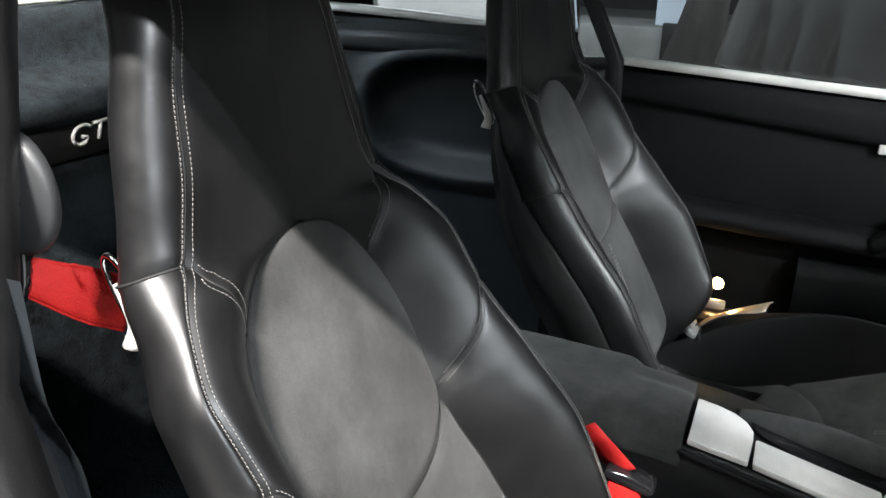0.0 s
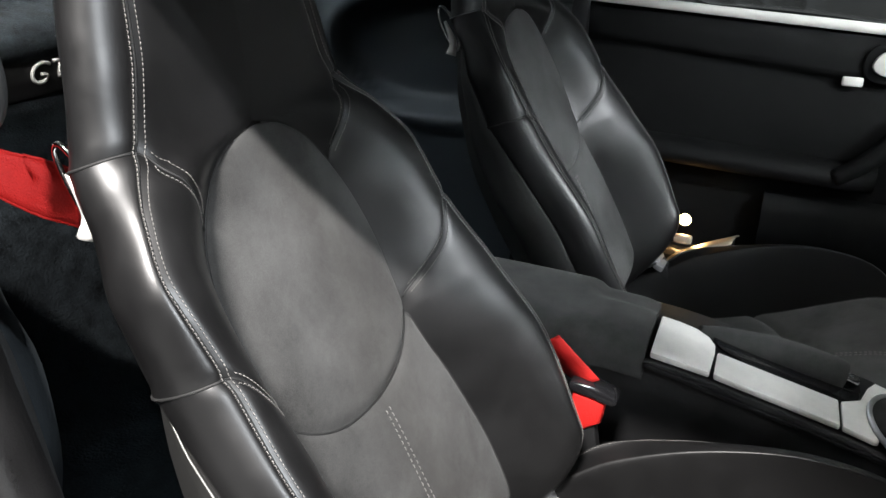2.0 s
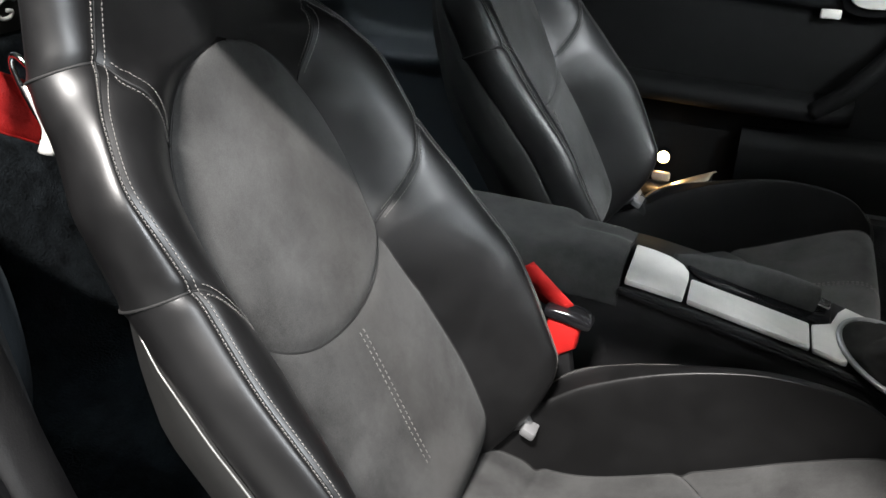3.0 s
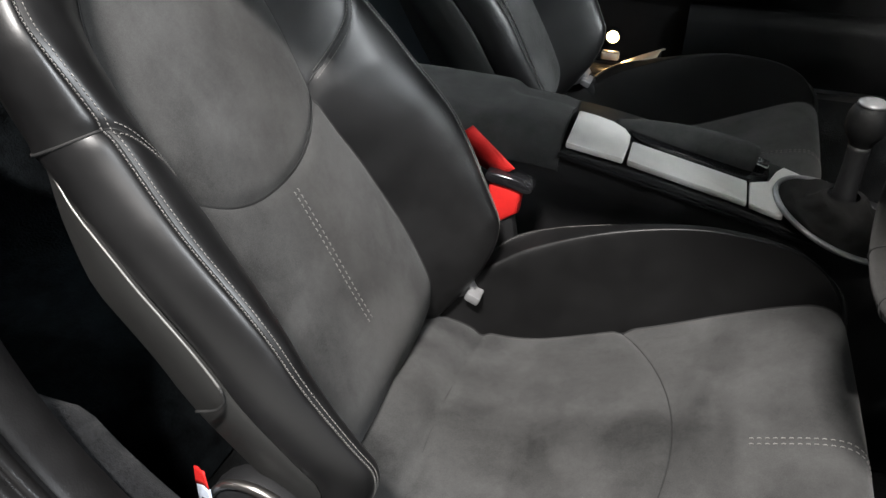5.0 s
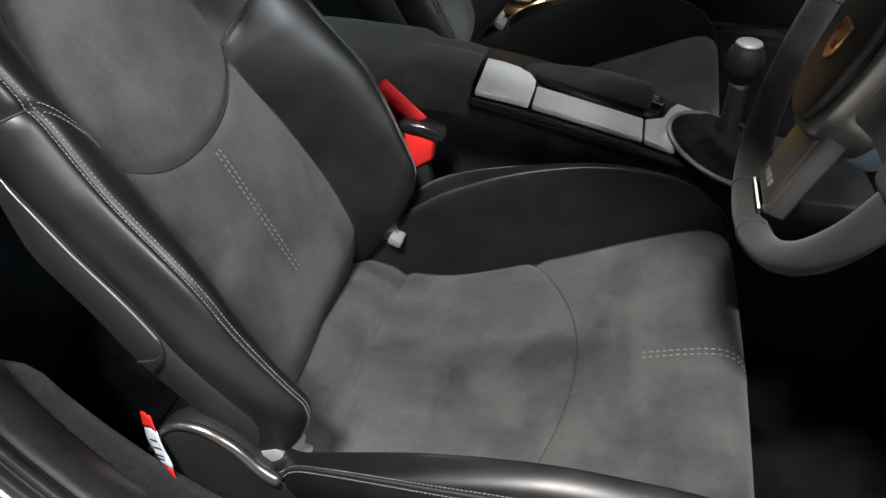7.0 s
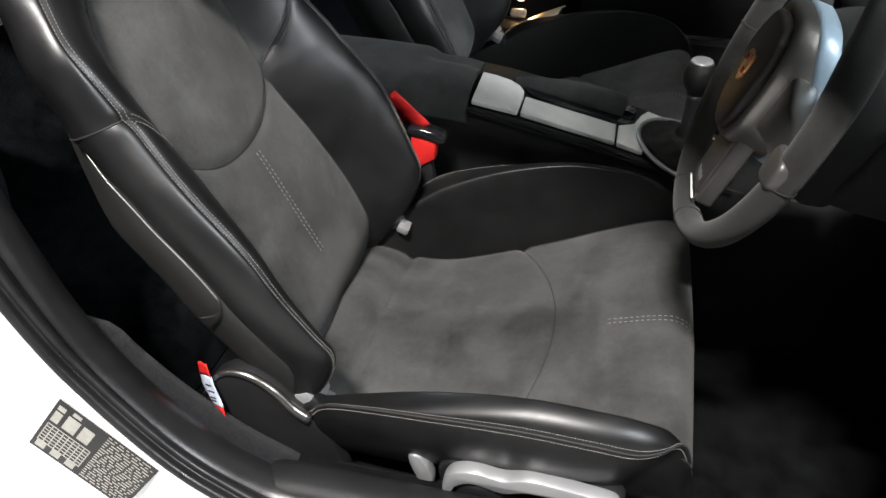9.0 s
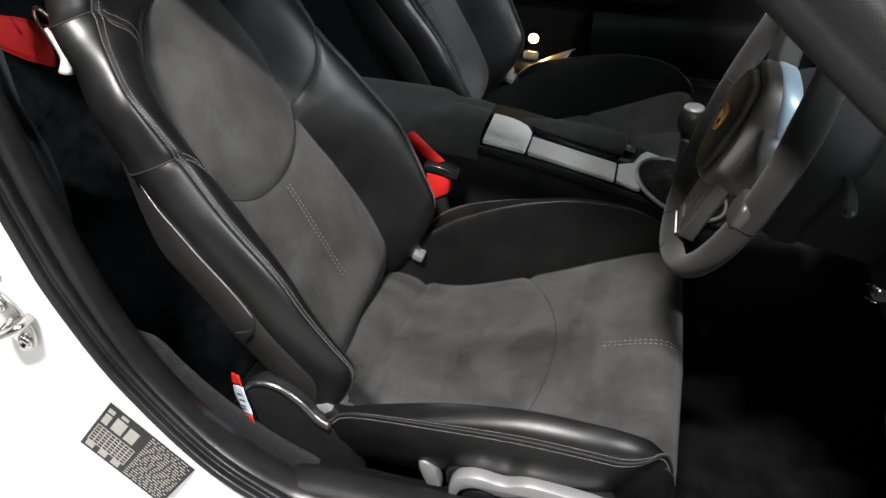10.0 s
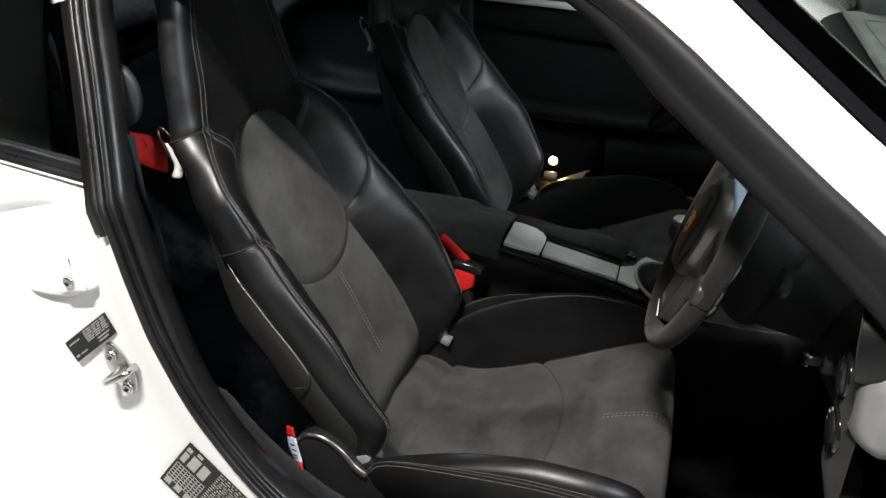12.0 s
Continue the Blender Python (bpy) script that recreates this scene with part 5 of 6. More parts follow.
part("lower_trim", prism([(-0.215, 0.45), (-0.130, 0.45), (-0.132, 0.905), (-0.183, 1.008), (-0.275, 1.18), (-0.325, 1.18), (-0.213, 1.008), (-0.160, 0.90)], "y", 0.588, 0.612, 0.004), PLASTIC, far_trim, "black trim panel")
part("trim_step", prism(rounded([(-0.262, 0.835), (-0.31, 0.855), (-0.36, 0.80), (-0.35, 0.62), (-0.26, 0.60), (-0.238, 0.72), (-0.246, 0.80)], 40), "y", -0.620, -0.582, 0.010), PLASTIC_GREY, trim, "stepped trim cover")
guide = thing("belt_guide", (-0.27, -0.59, 0.95), "black seat belt guide on the door post", "belt guide")
v, f = lathe([(0.030, -0.006), (0.034, 0.0), (0.033, 0.010), (0.026, 0.016), (0.010, 0.018), (0.0005, 0.018)], 28, pose(-0.276, -0.556, 0.980) @ pose(0, 0, 0, -90, 0, 0) @ Matrix.Diagonal((1.0, 1.25, 0.7, 1)))
link("anchor_cover", v, f, PLASTIC_GREY, guide, "dark oval anchor cover")
tube("guide_loop", [(-0.302 + 0.013 * math.cos(a), -0.549 + 0.004 * math.sin(a), 0.930 + 0.032 * math.sin(a)) for a in np.linspace(0, 2 * math.pi, 24, endpoint=False)], 0.006, GLOSS, guide, "gloss black belt loop", 8, True)
belt = thing("seat_belt", (-0.24, -0.55, 0.9), "red seat belt webbing drawn behind the seat shoulder", "seat belt")
g = []
for k in np.linspace(0, 1, 24):
    c = spline([(-0.294, -0.549, 0.917), (-0.286, -0.536, 0.909), (-0.278, -0.522, 0.898), (-0.270, -0.507, 0.886), (-0.264, -0.492, 0.874)], 24)[int(k * 23)]
    h = 0.011 + 0.010 * min(1, k * 1.5)
    g.append([c + np.array([-0.004 * a * a, 0.004 * a + 0.003 * math.sin(3 * a + 4 * k), h * a]) for a in np.linspace(-1, 1, 9)])
web = sheet("webbing", np.array(g), RED, belt, "red woven webbing", thick=0.0014)
for j in (0, -1):
    tube("webbing_edge", np.array([row[j] for row in g]), 0.0011, RED, web, "rounded woven edge", 6)
g = []
for k in np.linspace(0, 1, 30):
    c = spline([(-0.285, -0.578, 0.905), (-0.30, -0.585, 0.78), (-0.31, -0.59, 0.62), (-0.31, -0.59, 0.50)], 30)[int(k * 29)]
    g.append([c + np.array([0.020 * a, 0, 0]) for a in (-1, -0.3, 0.3, 1)])

# seat controls on the driver's cushion
ctl = thing("seat_lever", (0.165, -0.562, 0.39), "small silver seat adjusting lever", "seat lever")
part("lever_body", prism(rounded([(0.156, 0.438), (0.165, 0.444), (0.174, 0.434), (0.184, 0.410), (0.182, 0.394), (0.171, 0.394), (0.161, 0.416)], 30), "y", -0.586, -0.570, 0.004), END_SILVER, ctl, "silver lever")
part("lever_base", block(0.170, -0.560, 0.414, 0.02, 0.026, 0.03, 0.004), PLASTIC, ctl)
hd = thing("height_handle", (0.27, -0.57, 0.40), "long satin silver seat height handle", "seat handle")
part("handle_bar", prism(rounded([(0.200, 0.440), (0.210, 0.454), (0.232, 0.460), (0.262, 0.456), (0.290, 0.464), (0.34, 0.459), (0.376, 0.452), (0.374, 0.438), (0.34, 0.440), (0.290, 0.442), (0.262, 0.434), (0.232, 0.440), (0.214, 0.432), (0.206, 0.416), (0.198, 0.418)], 70), "y", -0.606, -0.588, 0.004), END_SILVER, hd, "satin silver bar")
part("handle_arm", prism(rounded([(0.205, 0.450), (0.37, 0.446), (0.37, 0.415), (0.28, 0.400), (0.22, 0.37), (0.200, 0.392)], 40), "y", -0.590, -0.566, 0.004), PLASTIC, hd, "black handle arm")
v, f = lathe([(0.026, 0.0), (0.026, 0.012), (0.022, 0.016), (0.010, 0.017), (0.0005, 0.017)], 30, pose(0.236, -0.584, 0.410) @ pose(0, 0, 0, 90, 0, 0))
link("pivot_disc", v, f, GLOSS, hd, "gloss black pivot disc")
# small tag hanging by the hinge cover
tag = thing("paper_tag", (-0.06, -0.585, 0.45), "small pale blue label with red ends by the seat hinge", "tag")
pts = spline([(-0.074, -0.572, 0.516), (-0.070, -0.576, 0.496), (-0.064, -0.581, 0.477), (-0.058, -0.585, 0.458), (-0.054, -0.587, 0.444)], 20)
for name, i0, i1, material, label in (("red_end", 0, 5, RED, "red end"), ("label_face", 5, 15, LABEL_BLUE, "pale printed face"), ("red_end", 15, 20, RED, "red end")):
    seg_ = pts[max(0, i0 - 1):i1]
    g = [[p + np.array([-0.0095 * a, 0.004 * a + 0.0012 * math.sin(3 * a + 0.5 * j), -0.003 * a]) * (0.7 + 0.3 * math.sin(math.pi * min(1, (i0 + j) / 19))) for a in (-1, -0.4, 0.4, 1)] for j, p in enumerate(seg_)]
    sheet(name, np.array(g), material, tag, label, thick=0.001)
for j in (7, 9, 11, 12):
    p = pts[j]
    part("print_bar", block(p[0], p[1] - 0.0012, p[2], 0.008, 0.0006, 0.0016, 0, rot=pose(0, 0, 0, 0, 16, 0)), LABEL_DARK, tag, smooth=False)


# ---- far side of the cabin ----
far_door = thing("passenger_door", (0.25, 0.70, 0.45), "closed black passenger door panel with silver handle", "car door")
g = []
for x in np.linspace(-0.165, 0.74, 50):
    w = 0.8985 - 0.052 * (x + 0.14)
    crease = 0.826 - 0.085 * (x + 0.14)
    row = spline([(0.715, w - 0.012), (0.700, w - 0.002), (0.690, w - 0.008), (0.682, w - 0.02), (0.668, w - 0.04), (0.664, crease + 0.004), (0.668, crease - 0.004), (0.676, crease - 0.014), (0.672, crease - 0.05), (0.668, 0.70), (0.668, 0.65), (0.672, 0.55), (0.676, 0.42)], 60)
    g.append([(x, y, z) for y, z in row])
sheet("door_panel", np.array(g), DOOR_BLACK, far_door, "black leather and plastic panel")
g = []
for x in np.linspace(-0.155, 0.74, 40):
    w = 0.8985 - 0.052 * (x + 0.14)
    g.append([(x, 0.698, w - 0.004), (x, 0.690, w + 0.001), (x, 0.684, w + 0.0035), (x, 0.676, w + 0.001), (x, 0.672, w - 0.008), (x, 0.676, w - 0.014)])
sheet("window_rail", np.array(g), mats_lever, far_door, "bright window rail")
g = []
for x in np.linspace(-0.15, 0.40, 36):
    end = min(1.0, (0.40 - x) / 0.06, (x + 0.15) / 0.05)
    d = 0.055 * (0.35 + 0.65 * end ** 0.5)
    zc = 0.634 - 0.045 * (x - 0.05)
    g.append([(x, 0.668, zc + 0.012), (x, 0.668 - d * 0.6, zc + 0.010), (x, 0.668 - d, zc - 0.002), (x, 0.668 - d * 0.95, zc - 0.024), (x, 0.668 - d * 0.6, zc - 0.034), (x, 0.668, zc - 0.04)])
sheet("door_armrest", np.array(g), DOOR_BLACK, far_door, "dark grey padded armrest")
p = spline([(0.33, 0.625, 0.612), (0.38, 0.620, 0.655), (0.43, 0.630, 0.715), (0.47, 0.655, 0.775)], 20)
tube("grab_handle", p, keyed([(0, 0.016), (0.5, 0.018), (1, 0.014)], np.linspace(0, 1, 20)), DOOR_BLACK, far_door, "black grab handle", 12)
hnd = rounded([(0.352, 0.812), (0.365, 0.832), (0.40, 0.842), (0.44, 0.835), (0.452, 0.815), (0.43, 0.798), (0.39, 0.792), (0.362, 0.797)], 40)
part("handle_bowl", prism(rounded([(0.338, 0.812), (0.352, 0.842), (0.40, 0.857), (0.45, 0.848), (0.47, 0.815), (0.445, 0.785), (0.39, 0.777), (0.35, 0.785)], 40), "y", 0.656, 0.668, 0.004), DOOR_BLACK, far_door, "black handle bowl")
part("door_handle", prism(hnd, "y", 0.646, 0.660, 0.005), mats_lever, far_door, "bright silver door handle")
part("switch", block(0.328, 0.664, 0.778, 0.034, 0.012, 0.016, 0.003), mats_lever, far_door, "small silver switch")
# pocket below the armrest
g = []
for x in np.linspace(0.22, 0.66, 30):
    g.append([(x, 0.674, 0.56), (x, 0.640, 0.555), (x, 0.630, 0.53), (x, 0.635, 0.46), (x, 0.66, 0.42)])
sheet("door_pocket", np.array(g), DOOR_BLACK, far_door, "black door pocket")
lamp = thing("courtesy_lamp", (0.084, 0.66, 0.479), "small lit courtesy lamp low on the passenger door", "lamp")
v, f = lathe([(0.0005, 0.009), (0.005, 0.008), (0.0075, 0.005), (0.0088, 0.0), (0.0085, -0.006)], 20, pose(0.084, 0.662, 0.479) @ pose(0, 0, 0, 90, 0, 0) @ Matrix.Diagonal((0.85, 1.05, 1, 1)))
link("lens", v, f, BULB, lamp, "glowing warm lens")
v, f = lathe([(0.014, -0.012), (0.0145, 0.008), (0.0135, 0.010), (0.012, 0.009), (0.0112, -0.004)], 20, pose(0.084, 0.664, 0.479) @ pose(0, 0, 0, 90, 0, 0))
link("bezel", v, f, GLOSS, lamp, "dark bezel")
fsill = thing("far_sill_trim", (0.2, 0.6, 0.42), "black carpeted sill with a polished metal tread strip", "sill trim")
g = []
for x in np.linspace(-0.25, 0.72, 30):
    g.append([(x, 0.56, 0.21), (x, 0.565, 0.36), (x, 0.58, 0.405), (x, 0.61, 0.415), (x, 0.66, 0.41), (x, 0.675, 0.30)])
sheet("sill_body", np.array(g), CARPET, fsill, "black carpet")
g = []
for c in spline([(0.056, 0.570, 0.390), (0.068, 0.570, 0.406), (0.082, 0.570, 0.428), (0.130, 0.572, 0.457), (0.190, 0.574, 0.484)], 24):
    g.append([c + np.array([-0.006 * (1 - a), 0.024 * a, 0.008 - 0.006 * a * a]) for a in (-1, -0.5, 0, 0.5, 1)])
sheet("tread_strip", np.array(g), STRIP, fsill, "polished curved metal strip", thick=0.002)
sheet("strip_base", np.array([[(p[2][0], p[2][1] - 0.014, 0.36), (p[2][0], p[2][1] - 0.016, p[2][2] - 0.006), (p[2][0], p[2][1] + 0.016, p[2][2] - 0.006), (p[2][0], p[2][1] + 0.014, 0.36)] for p in g]), PLASTIC, fsill, "black plastic base of the strip")
part("strip_bracket", block(0.090, 0.588, 0.466, 0.034, 0.016, 0.016, 0.004), STRIP, fsill, "small polished bracket")


def mirror_sheet(name, source, material, label=""):
    """The car's other flank: the same form, mirrored across the middle."""
    me = source.data.copy()
    for v in me.vertices:
        v.co.y = -v.co.y
    me.flip_normals()
    ob = new(name, me)
    ob.parent = car
    if label:
        ob["label"] = label
    return ob


for nm in ("door_seal", "windscreen_post", "window_frame", "quarter_window", "window_trim", "quarter_panel"):
    o = mirror_sheet(nm, bpy.data.objects[nm], None)
    if nm == "quarter_window":
        o.visible_shadow = False
        o.data.materials[0] = GLASS
# white tube added in place of the lit body panel beyond the far window
tube("body_line_stand_in", [waist_line(f) * np.array([1, -1, 1]) + np.array([0, -0.004, 0.013]) for f in np.linspace(0.12, 1, 24)], 0.008, WHITE, car, "white tube standing in for the lit body panel outside", 8)
# far door window glass and outer skin
g = []
for x in np.linspace(-0.27, 0.62, 22):
    zt = float(keyed([(-0.30, 1.15), (-0.15, 1.21), (0.05, 1.22), (0.21, 1.19), (0.325, 1.13), (0.427, 1.055), (0.604, 0.92), (0.65, 0.89)], x))
    zb = 0.885
    g.append([(x, -float(side_y(z)) + 0.012, z) for z in np.linspace(zb - 0.035, max(zt, zb + 0.005), 8)])
ob = sheet("side_window", np.array(g), GLASS, car, "clear side window", thick=0.004)
ob.visible_shadow = False
part("door_skin", block(0.28, 0.765, 0.585, 1.00, 0.03, 0.57, 0.02), WHITE, car, "white outer door skin")

# ---- rear compartment ----
rear = thing("rear_bench", (-0.8, 0.0, 0.3), "blue-black carpeted rear shelf and bulkhead", "rear shelf")
prof = spline([(-1.60, 0.945), (-1.30, 0.970), (-1.14, 0.984), (-1.105, 0.965), (-1.092, 0.92), (-1.082, 0.892), (-1.06, 0.880), (-1.02, 0.866), (-0.988, 0.848), (-0.976, 0.828), (-0.982, 0.810), (-0.992, 0.80)], 40)
g = [[(x + 0.006 * math.sin(9 * y), y, z + 0.003 * math.sin(13 * y + 3 * x)) for x, z in prof] for y in np.linspace(-0.66, 0.66, 40)]
sheet("parcel_shelf", np.array(g), CARPET_BLUE, rear, "blue-black fuzzy carpet")
part("badge_panel", prism(corner_rect(-0.36, 0.36, 0.738, 0.803, 0.012), "x", -1.000, -0.983, 0.004), BLACK_MATT, rear, "black badge panel")
part("panel_backing", block(-1.01, 0, 0.77, 0.02, 1.30, 0.10, 0.002), CARPET, rear)
prof = spline([(-1.00, 0.735), (-0.965, 0.722), (-0.93, 0.716), (-0.86, 0.705), (-0.79, 0.685), (-0.745, 0.65), (-0.72, 0.58), (-0.70, 0.48), (-0.66, 0.40), (-0.58, 0.365), (-0.40, 0.35), (-0.28, 0.30), (-0.24, 0.205)], 50)
g = [[(x + 0.010 * math.sin(7 * y + 2), y, z + 0.005 * math.sin(11 * y + 5 * x)) for x, z in prof] for y in np.linspace(-0.66, 0.66, 40)]
sheet("rear_seat_carpet", np.array(g), CARPET_SHADED, rear, "blue-black carpeted rear seat pans")
# plain slanted silver badge, no letters
badge = thing("rear_badge", (-0.98, 0.16, 0.78), "slanted brushed silver badge strokes on the bulkhead", "badge")


def stroke(name, pts, r=0.0036):
    tube(name, [(-0.981, y, z) for y, z in pts], r, mats_lever, badge, "brushed silver stroke", 6)


stroke("curved_stroke", spline([(0.152, 0.790), (0.135, 0.795), (0.117, 0.788), (0.110, 0.774), (0.118, 0.763), (0.134, 0.763), (0.142, 0.772), (0.130, 0.775)], 30))
stroke("straight_stroke", [(0.158, 0.794), (0.176, 0.794), (0.194, 0.794)])
stroke("straight_stroke", [(0.176, 0.794), (0.172, 0.779), (0.167, 0.763)])
stroke("curved_stroke", spline([(0.203, 0.792), (0.222, 0.794), (0.225, 0.785), (0.214, 0.779), (0.222, 0.772), (0.216, 0.763), (0.196, 0.764)], 24))

for sgn in (1, -1):
    # side trim of the rear compartment with a rounded recess
    nx, nz = 60, 40
    g = []
    for x in np.linspace(-1.05, -0.22, nx):
        row = []
        for z in np.linspace(0.30, 0.95, nz):
            dx, dz = (x + 0.45) / 0.22, (z - 0.765) / 0.125
            d = (abs(dx) ** 2.6 + abs(dz) ** 2.6) ** (1 / 2.6)
            bump_ = 0.022 * math.exp(-((d - 1.0) / 0.13) ** 2)
            dent = 0.045 / (1 + math.exp((d - 0.86) / 0.04))
            y = 0.605 - bump_ + dent
            row.append((x, sgn * y, z))
        g.append(row)
    st = thing("rear_side_trim", (-0.6, sgn * 0.64, 0.4), "black rear side trim with a rounded recess", "side trim", "rear side trims")
    sheet("trim_panel", np.array(g), LEATHER_BLUE, st, "black leather-grained side panel")
    part("window_ledge", block(-0.66, sgn * 0.622, 0.905, 0.72, 0.06, 0.045, 0.014, 3), LEATHER_BLUE, st, "black upper ledge")

# roof behind the door posts, rear posts and rear window
g = []
for x, z, hw in ((-0.27, 1.262, 0.50), (-0.45, 1.258, 0.50), (-0.65, 1.225, 0.50), (-0.80, 1.18, 0.50)):
    g.append([(x, y, z + 0.045 * (1 - (y / hw) ** 2)) for y in np.linspace(-hw, hw, 17)])
sheet("rear_roof", np.array(g), WHITE, car, "white rear roof", thick=0.02)
g = []
for f in np.linspace(0, 1, 14):
    x, z, hw = -0.80 - 0.75 * f, 1.18 - 0.235 * f ** 1.1, 0.50 + 0.03 * f
    g.append([(x - 0.04 * (1 - (y / hw) ** 2) * f, y, z + 0.045 * (1 - (y / hw) ** 2) * (1 - 0.6 * f)) for y in np.linspace(-hw, hw, 17)])
ob = sheet("rear_window", np.array(g), GLASS, car, "sloping rear window", thick=0.004)
ob.visible_shadow = False
for sgn in (1, -1):
    g = []
    for f in np.linspace(0, 1, 14):
        x, z = -0.72 - 0.85 * f, 1.19 - 0.245 * f ** 1.1
        g.append([(x, sgn * 0.495, z + 0.004), (x - 0.02, sgn * 0.56, z - 0.03), (x - 0.03, sgn * 0.65, z - 0.10 * (1 - 0.4 * f)), (x, sgn * 0.72, 0.86)])
    sheet("rear_post", np.array(g), WHITE, car, "white rear post", thick=0.01)
    inner_ = np.array(g) + np.array([0.02, -sgn * 0.018, -0.016])
    sheet("rear_post_trim", inner_, LINER, car, "black rear post trim", thick=0.004)
part("rear_deck", block(-1.75, 0, 0.90, 0.36, 1.4, 0.06, 0.02), WHITE, car, "white engine lid edge")
tube("window_edge", spline([(-1.10, -0.56, 0.988), (-1.13, -0.2, 0.992), (-1.13, 0.2, 0.992), (-1.10, 0.56, 0.988)], 30), 0.006, mats_lever, car, "bright rear window edge", 8)

# ---- door jamb fittings ----
JY = -0.6775


def sticker(name, corners, label_, rows_, group=""):
    """A flat printed label: four corners from its first corner along the long side, and bars in its own 0..1 coordinates."""
    a, b, c, d = [np.array(q, float) for q in corners]
    nrm = np.cross(b - a, d - a)
    nrm /= np.linalg.norm(nrm)
    if nrm[1] > 0:
        nrm = -nrm
    t = thing(name, tuple(a), label_, "label")

    def at(u, v, h):
        return (a * (1 - u) + b * u) * (1 - v) + (d * (1 - u) + c * u) * v + nrm * h
    def plate_(u0, u1, v0, v1, h0, h1):
        p = [at(u, v, h) for h in (h0, h1) for u, v in ((u0, v0), (u1, v0), (u1, v1), (u0, v1))]
        return p, [(3, 2, 1, 0), (4, 5, 6, 7), (0, 1, 5, 4), (1, 2, 6, 5), (2, 3, 7, 6), (3, 0, 4, 7)]
    film_ = link("label_base", *plate_(0, 1, 0, 1, 0.0008, 0.0014), LABEL_DARK, t, "black film", smooth=False)
    link("print", *join(*[plate_(u0, u1, v0, v1, 0.0014, 0.0017) for u0, u1, v0, v1 in rows_]), LABEL_LIGHT, film_, "unreadable pale print as bars", smooth=False)
    return t


random.seed(4)
bars = []
for k in range(7):
    bars.append((0.03, 0.46, 0.46 + 0.06 * k, 0.474 + 0.06 * k))
for j in range(9):
    bars.append((0.03 + 0.0525 * j, 0.040 + 0.0525 * j, 0.46, 0.82))
for j in range(3):
    bars.append((0.04 + 0.15 * j, 0.13 + 0.15 * j, 0.83, 0.95))
bars += [(0.14, 0.26, 0.14, 0.40), (0.29, 0.40, 0.14, 0.40), (0.03, 0.10, 0.08, 0.16), (0.03, 0.10, 0.2, 0.4), (0.16, 0.24, 0.04, 0.10)]
for k in range(19):
    u = 0.50
    v0 = 0.03 + 0.050 * k
    while u < 0.95:
        w = random.uniform(0.02, 0.09)
        bars.append((u, min(u + w, 0.97), v0, v0 + 0.015))
        u += w + 0.022
sticker("tyre_label", [(-0.163, JY, 0.553), (-0.079, JY, 0.466), (-0.136, JY - 0.005, 0.391), (-0.220, JY - 0.005, 0.478)], "black and grey tyre pressure label on the white jamb", bars)
bars = []
for k in range(6):
    u = 0.42
    while u < 0.92:
        w = random.uniform(0.05, 0.2)
        bars.append((u, min(u + w, 0.95), 0.08 + 0.09 * k, 0.08 + 0.09 * k + 0.05))
        u += w + 0.03
bars += [(0.05, 0.3, 0.2, 0.26), (0.62, 0.9, 0.68, 0.74), (0.05, 0.12, 0.75, 0.85), (0.16, 0.32, 0.78, 0.84), (0.62, 0.85, 0.82, 0.88)]
sticker("type_label", [(-0.324, JY - 0.006, 0.682), (-0.255, JY, 0.739), (-0.243, JY, 0.711), (-0.310, JY - 0.006, 0.655)], "small black type label on the white jamb", bars)
striker = thing("door_striker", (-0.247, JY, 0.652), "steel door striker loop bolted to the white jamb", "door striker")
plate_ = rounded([(-0.262, 0.692), (-0.250, 0.694), (-0.236, 0.676), (-0.226, 0.648), (-0.228, 0.626), (-0.238, 0.617), (-0.252, 0.626), (-0.264, 0.650), (-0.268, 0.676)], 44)
steel_plate = part("striker_plate", prism(plate_, "y", JY - 0.006, JY - 0.0005, 0.002), STEEL, striker, "polished steel plate")
for bx, bz in ((-0.253, 0.678), (-0.238, 0.631)):
    v, f = lathe([(0.0085, 0.0), (0.0085, 0.004), (0.007, 0.006), (0.0040, 0.006), (0.0034, 0.003), (0.0005, 0.003)], 20, pose(bx, JY - 0.006, bz) @ pose(0, 0, 0, 90, 0, 0))
    link("bolt", v, f, STEEL, steel_plate, "steel bolt")
lp = spline([(-0.258, JY - 0.004, 0.644), (-0.258, JY - 0.018, 0.645), (-0.253, JY - 0.025, 0.648), (-0.228, JY - 0.025, 0.663), (-0.223, JY - 0.019, 0.666), (-0.223, JY - 0.004, 0.665)], 30)
tube("striker_loop", lp, 0.0050, STEEL, striker, "shiny steel loop", 12)
buf = thing("door_buffer", (-0.30, JY, 0.78), "white painted door wedge bracket with a small bolt", "door bracket")
part("bracket", prism(rounded([(-0.352, 0.756), (-0.310, 0.756), (-0.285, 0.762), (-0.256, 0.776), (-0.266, 0.790), (-0.300, 0.778), (-0.350, 0.768)], 60), "y", JY - 0.009, JY + 0.006, 0.004, 3), WHITE, buf, "white painted bracket")
fin = part("fin", prism([(-0.306, 0.764), (-0.262, 0.774), (-0.267, 0.800), (-0.271, 0.824), (-0.277, 0.828), (-0.290, 0.798)], "y", JY - 0.017, JY + 0.004, 0.006, 3), WHITE, buf, "raised white fin")
v, f = lathe([(0.0075, 0.0), (0.0075, 0.003), (0.005, 0.005), (0.0035, 0.003), (0.0005, 0.003)], 20, pose(-0.282, JY - 0.017, 0.788) @ pose(0, 0, 0, 90, 0, 0))
link("bolt", v, f, STEEL, fin, "grey bolt")

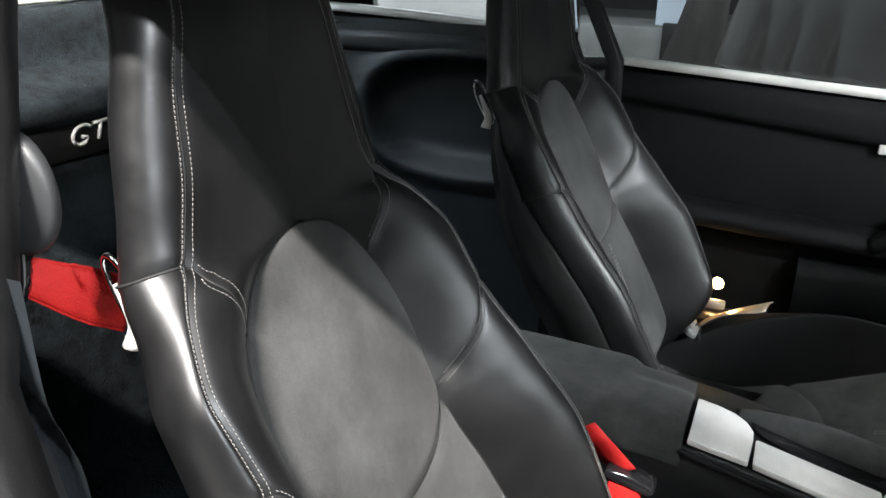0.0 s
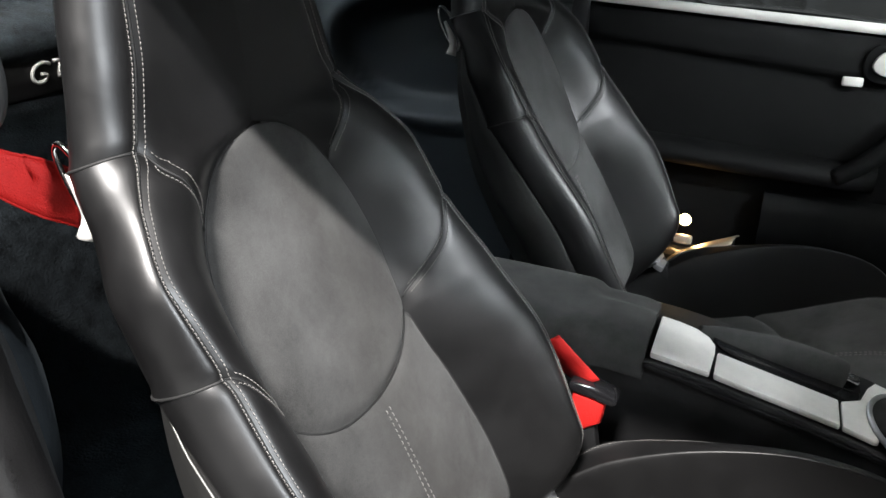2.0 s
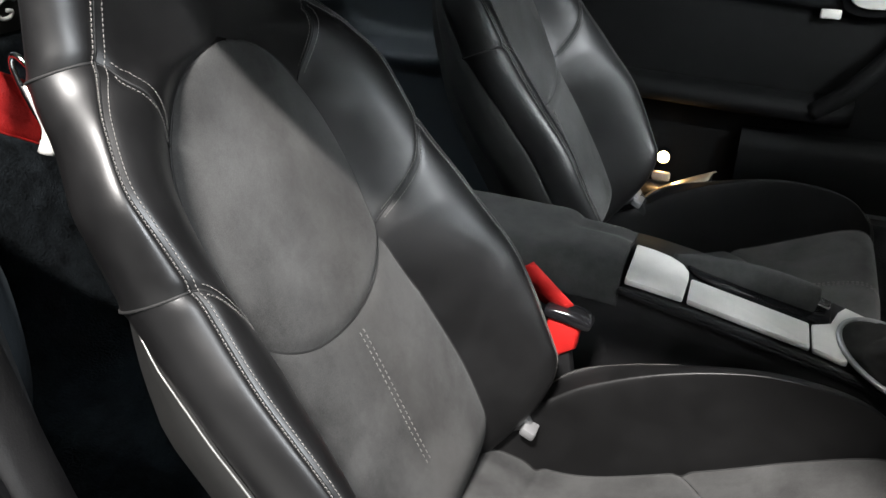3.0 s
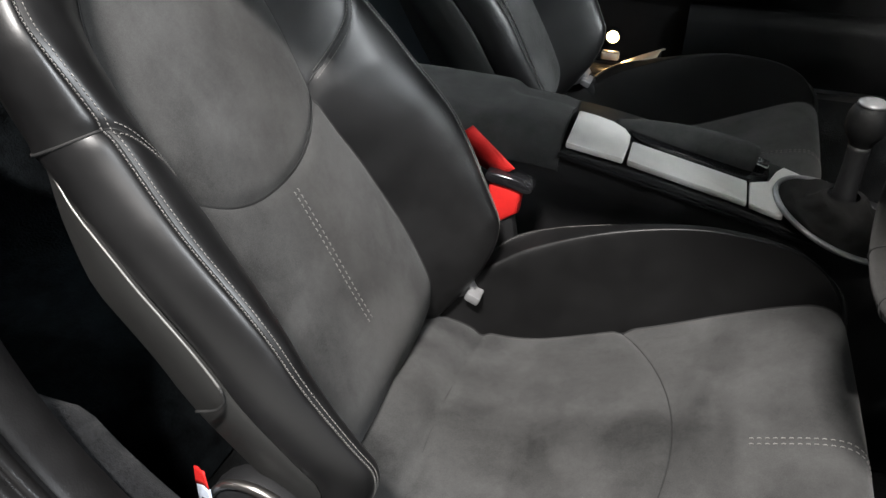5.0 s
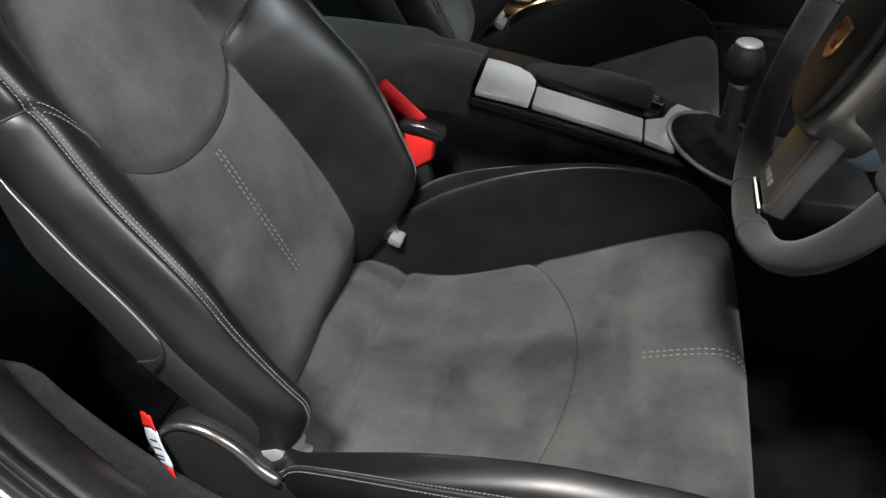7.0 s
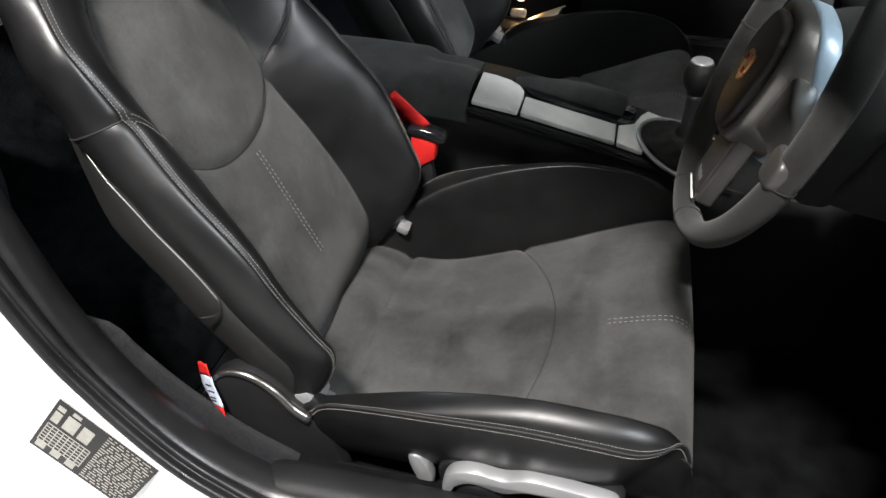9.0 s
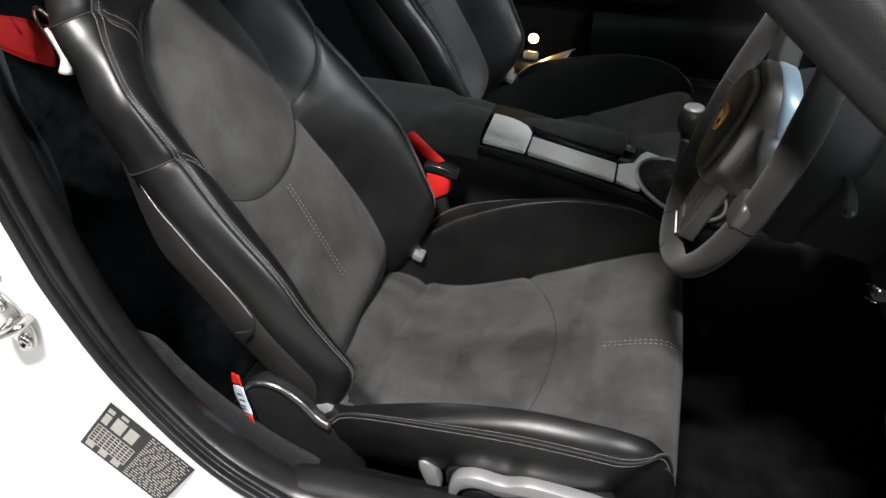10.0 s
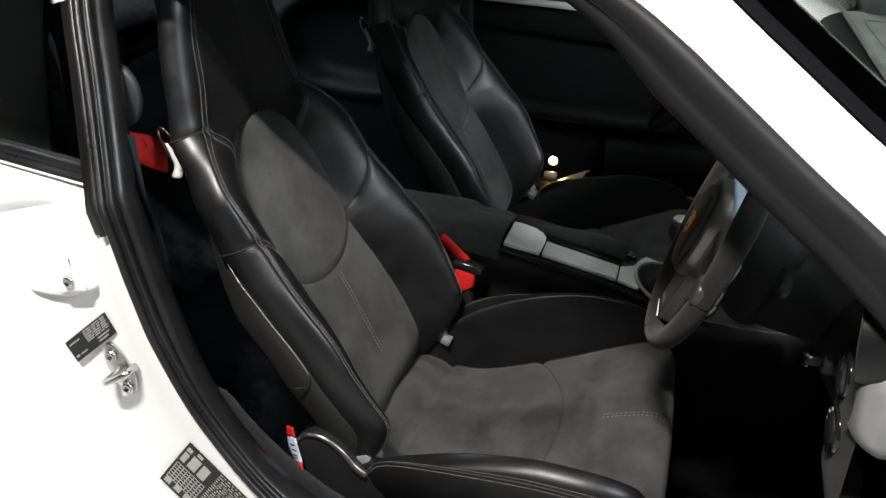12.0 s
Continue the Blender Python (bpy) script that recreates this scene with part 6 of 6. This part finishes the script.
# ---- garage beyond the windows ----
cover = thing("covered_car", (0.6, 2.9, 0.0), "car under a loose black cloth cover", "covered car")
g = []
for x in np.linspace(-0.29, 3.2, 260):
    row = []
    for a in np.linspace(0, 1, 70):
        w = math.pi * a
        base = 0.95 * (abs(math.cos(w)) ** 0.55) * (1 if w < math.pi / 2 else -1)
        hump = 0.95 + 0.28 * math.exp(-((x - 1.6) / 0.9) ** 4)
        z = hump * (math.sin(w) ** 0.5) if 0 < a < 1 else 0.0
        fold = 0.15 * abs(math.sin(15 * x + 3 * math.sin(5 * x))) * max(0, 1 - z / 1.3) + 0.030 * math.sin(33 * x + 2.5 * math.sin(7 * x) + 3 * z) * max(0, 1 - z / 1.3)
        endk = min(1.0, ((x + 0.25) / 0.15) ** 0.5) if x < -0.1 else 1.0
        row.append((x + 0.03 * math.sin(9 * z), 3.0 - (base + fold) * (0.75 + 0.25 * endk), z * endk + 0.005))
    g.append(row)
sheet("cloth", np.array(g), CLOTH, cover, "black cloth with folds")
part("hidden_body", block(1.5, 3.0, 0.45, 3.0, 1.4, 0.7, 0.1), PLASTIC, cover)
red = thing("parked_car", (-2.4, 3.6, 0.0), "red-lamped pale car parked farther off", "car")
part("body", block(-3.2, 5.9, 0.45, 2.3, 1.7, 0.60, 0.25, 4), WHITE, red, "pale car body")
part("tail_lamp", block(-2.42, 5.02, 0.465, 0.56, 0.10, 0.13, 0.03), TAIL, red, "red tail lamp")
part("tyre", block(-3.6, 5.12, 0.3, 0.6, 0.2, 0.6, 0.09, 4), RUBBER, red, "black tyre")
part("low_bench", block(-0.9, 5.6, 0.2, 2.2, 0.5, 0.4, 0.03), PLINTH, None)
tagged(bpy.data.objects["low_bench"], "low grey plinth standing by the garage wall", "plinth")
board = thing("display_board", (-0.55, 4.6, 0.0), "pale blue upright board by the garage wall", "board")
part("panel", block(-0.605, 4.6, 1.05, 0.30, 0.04, 1.1, 0.01), BLUEPANEL, board, "pale blue panel")
part("foot", block(-0.605, 4.6, 0.26, 0.20, 0.06, 0.52, 0.01), PLASTIC, board, "metal foot")
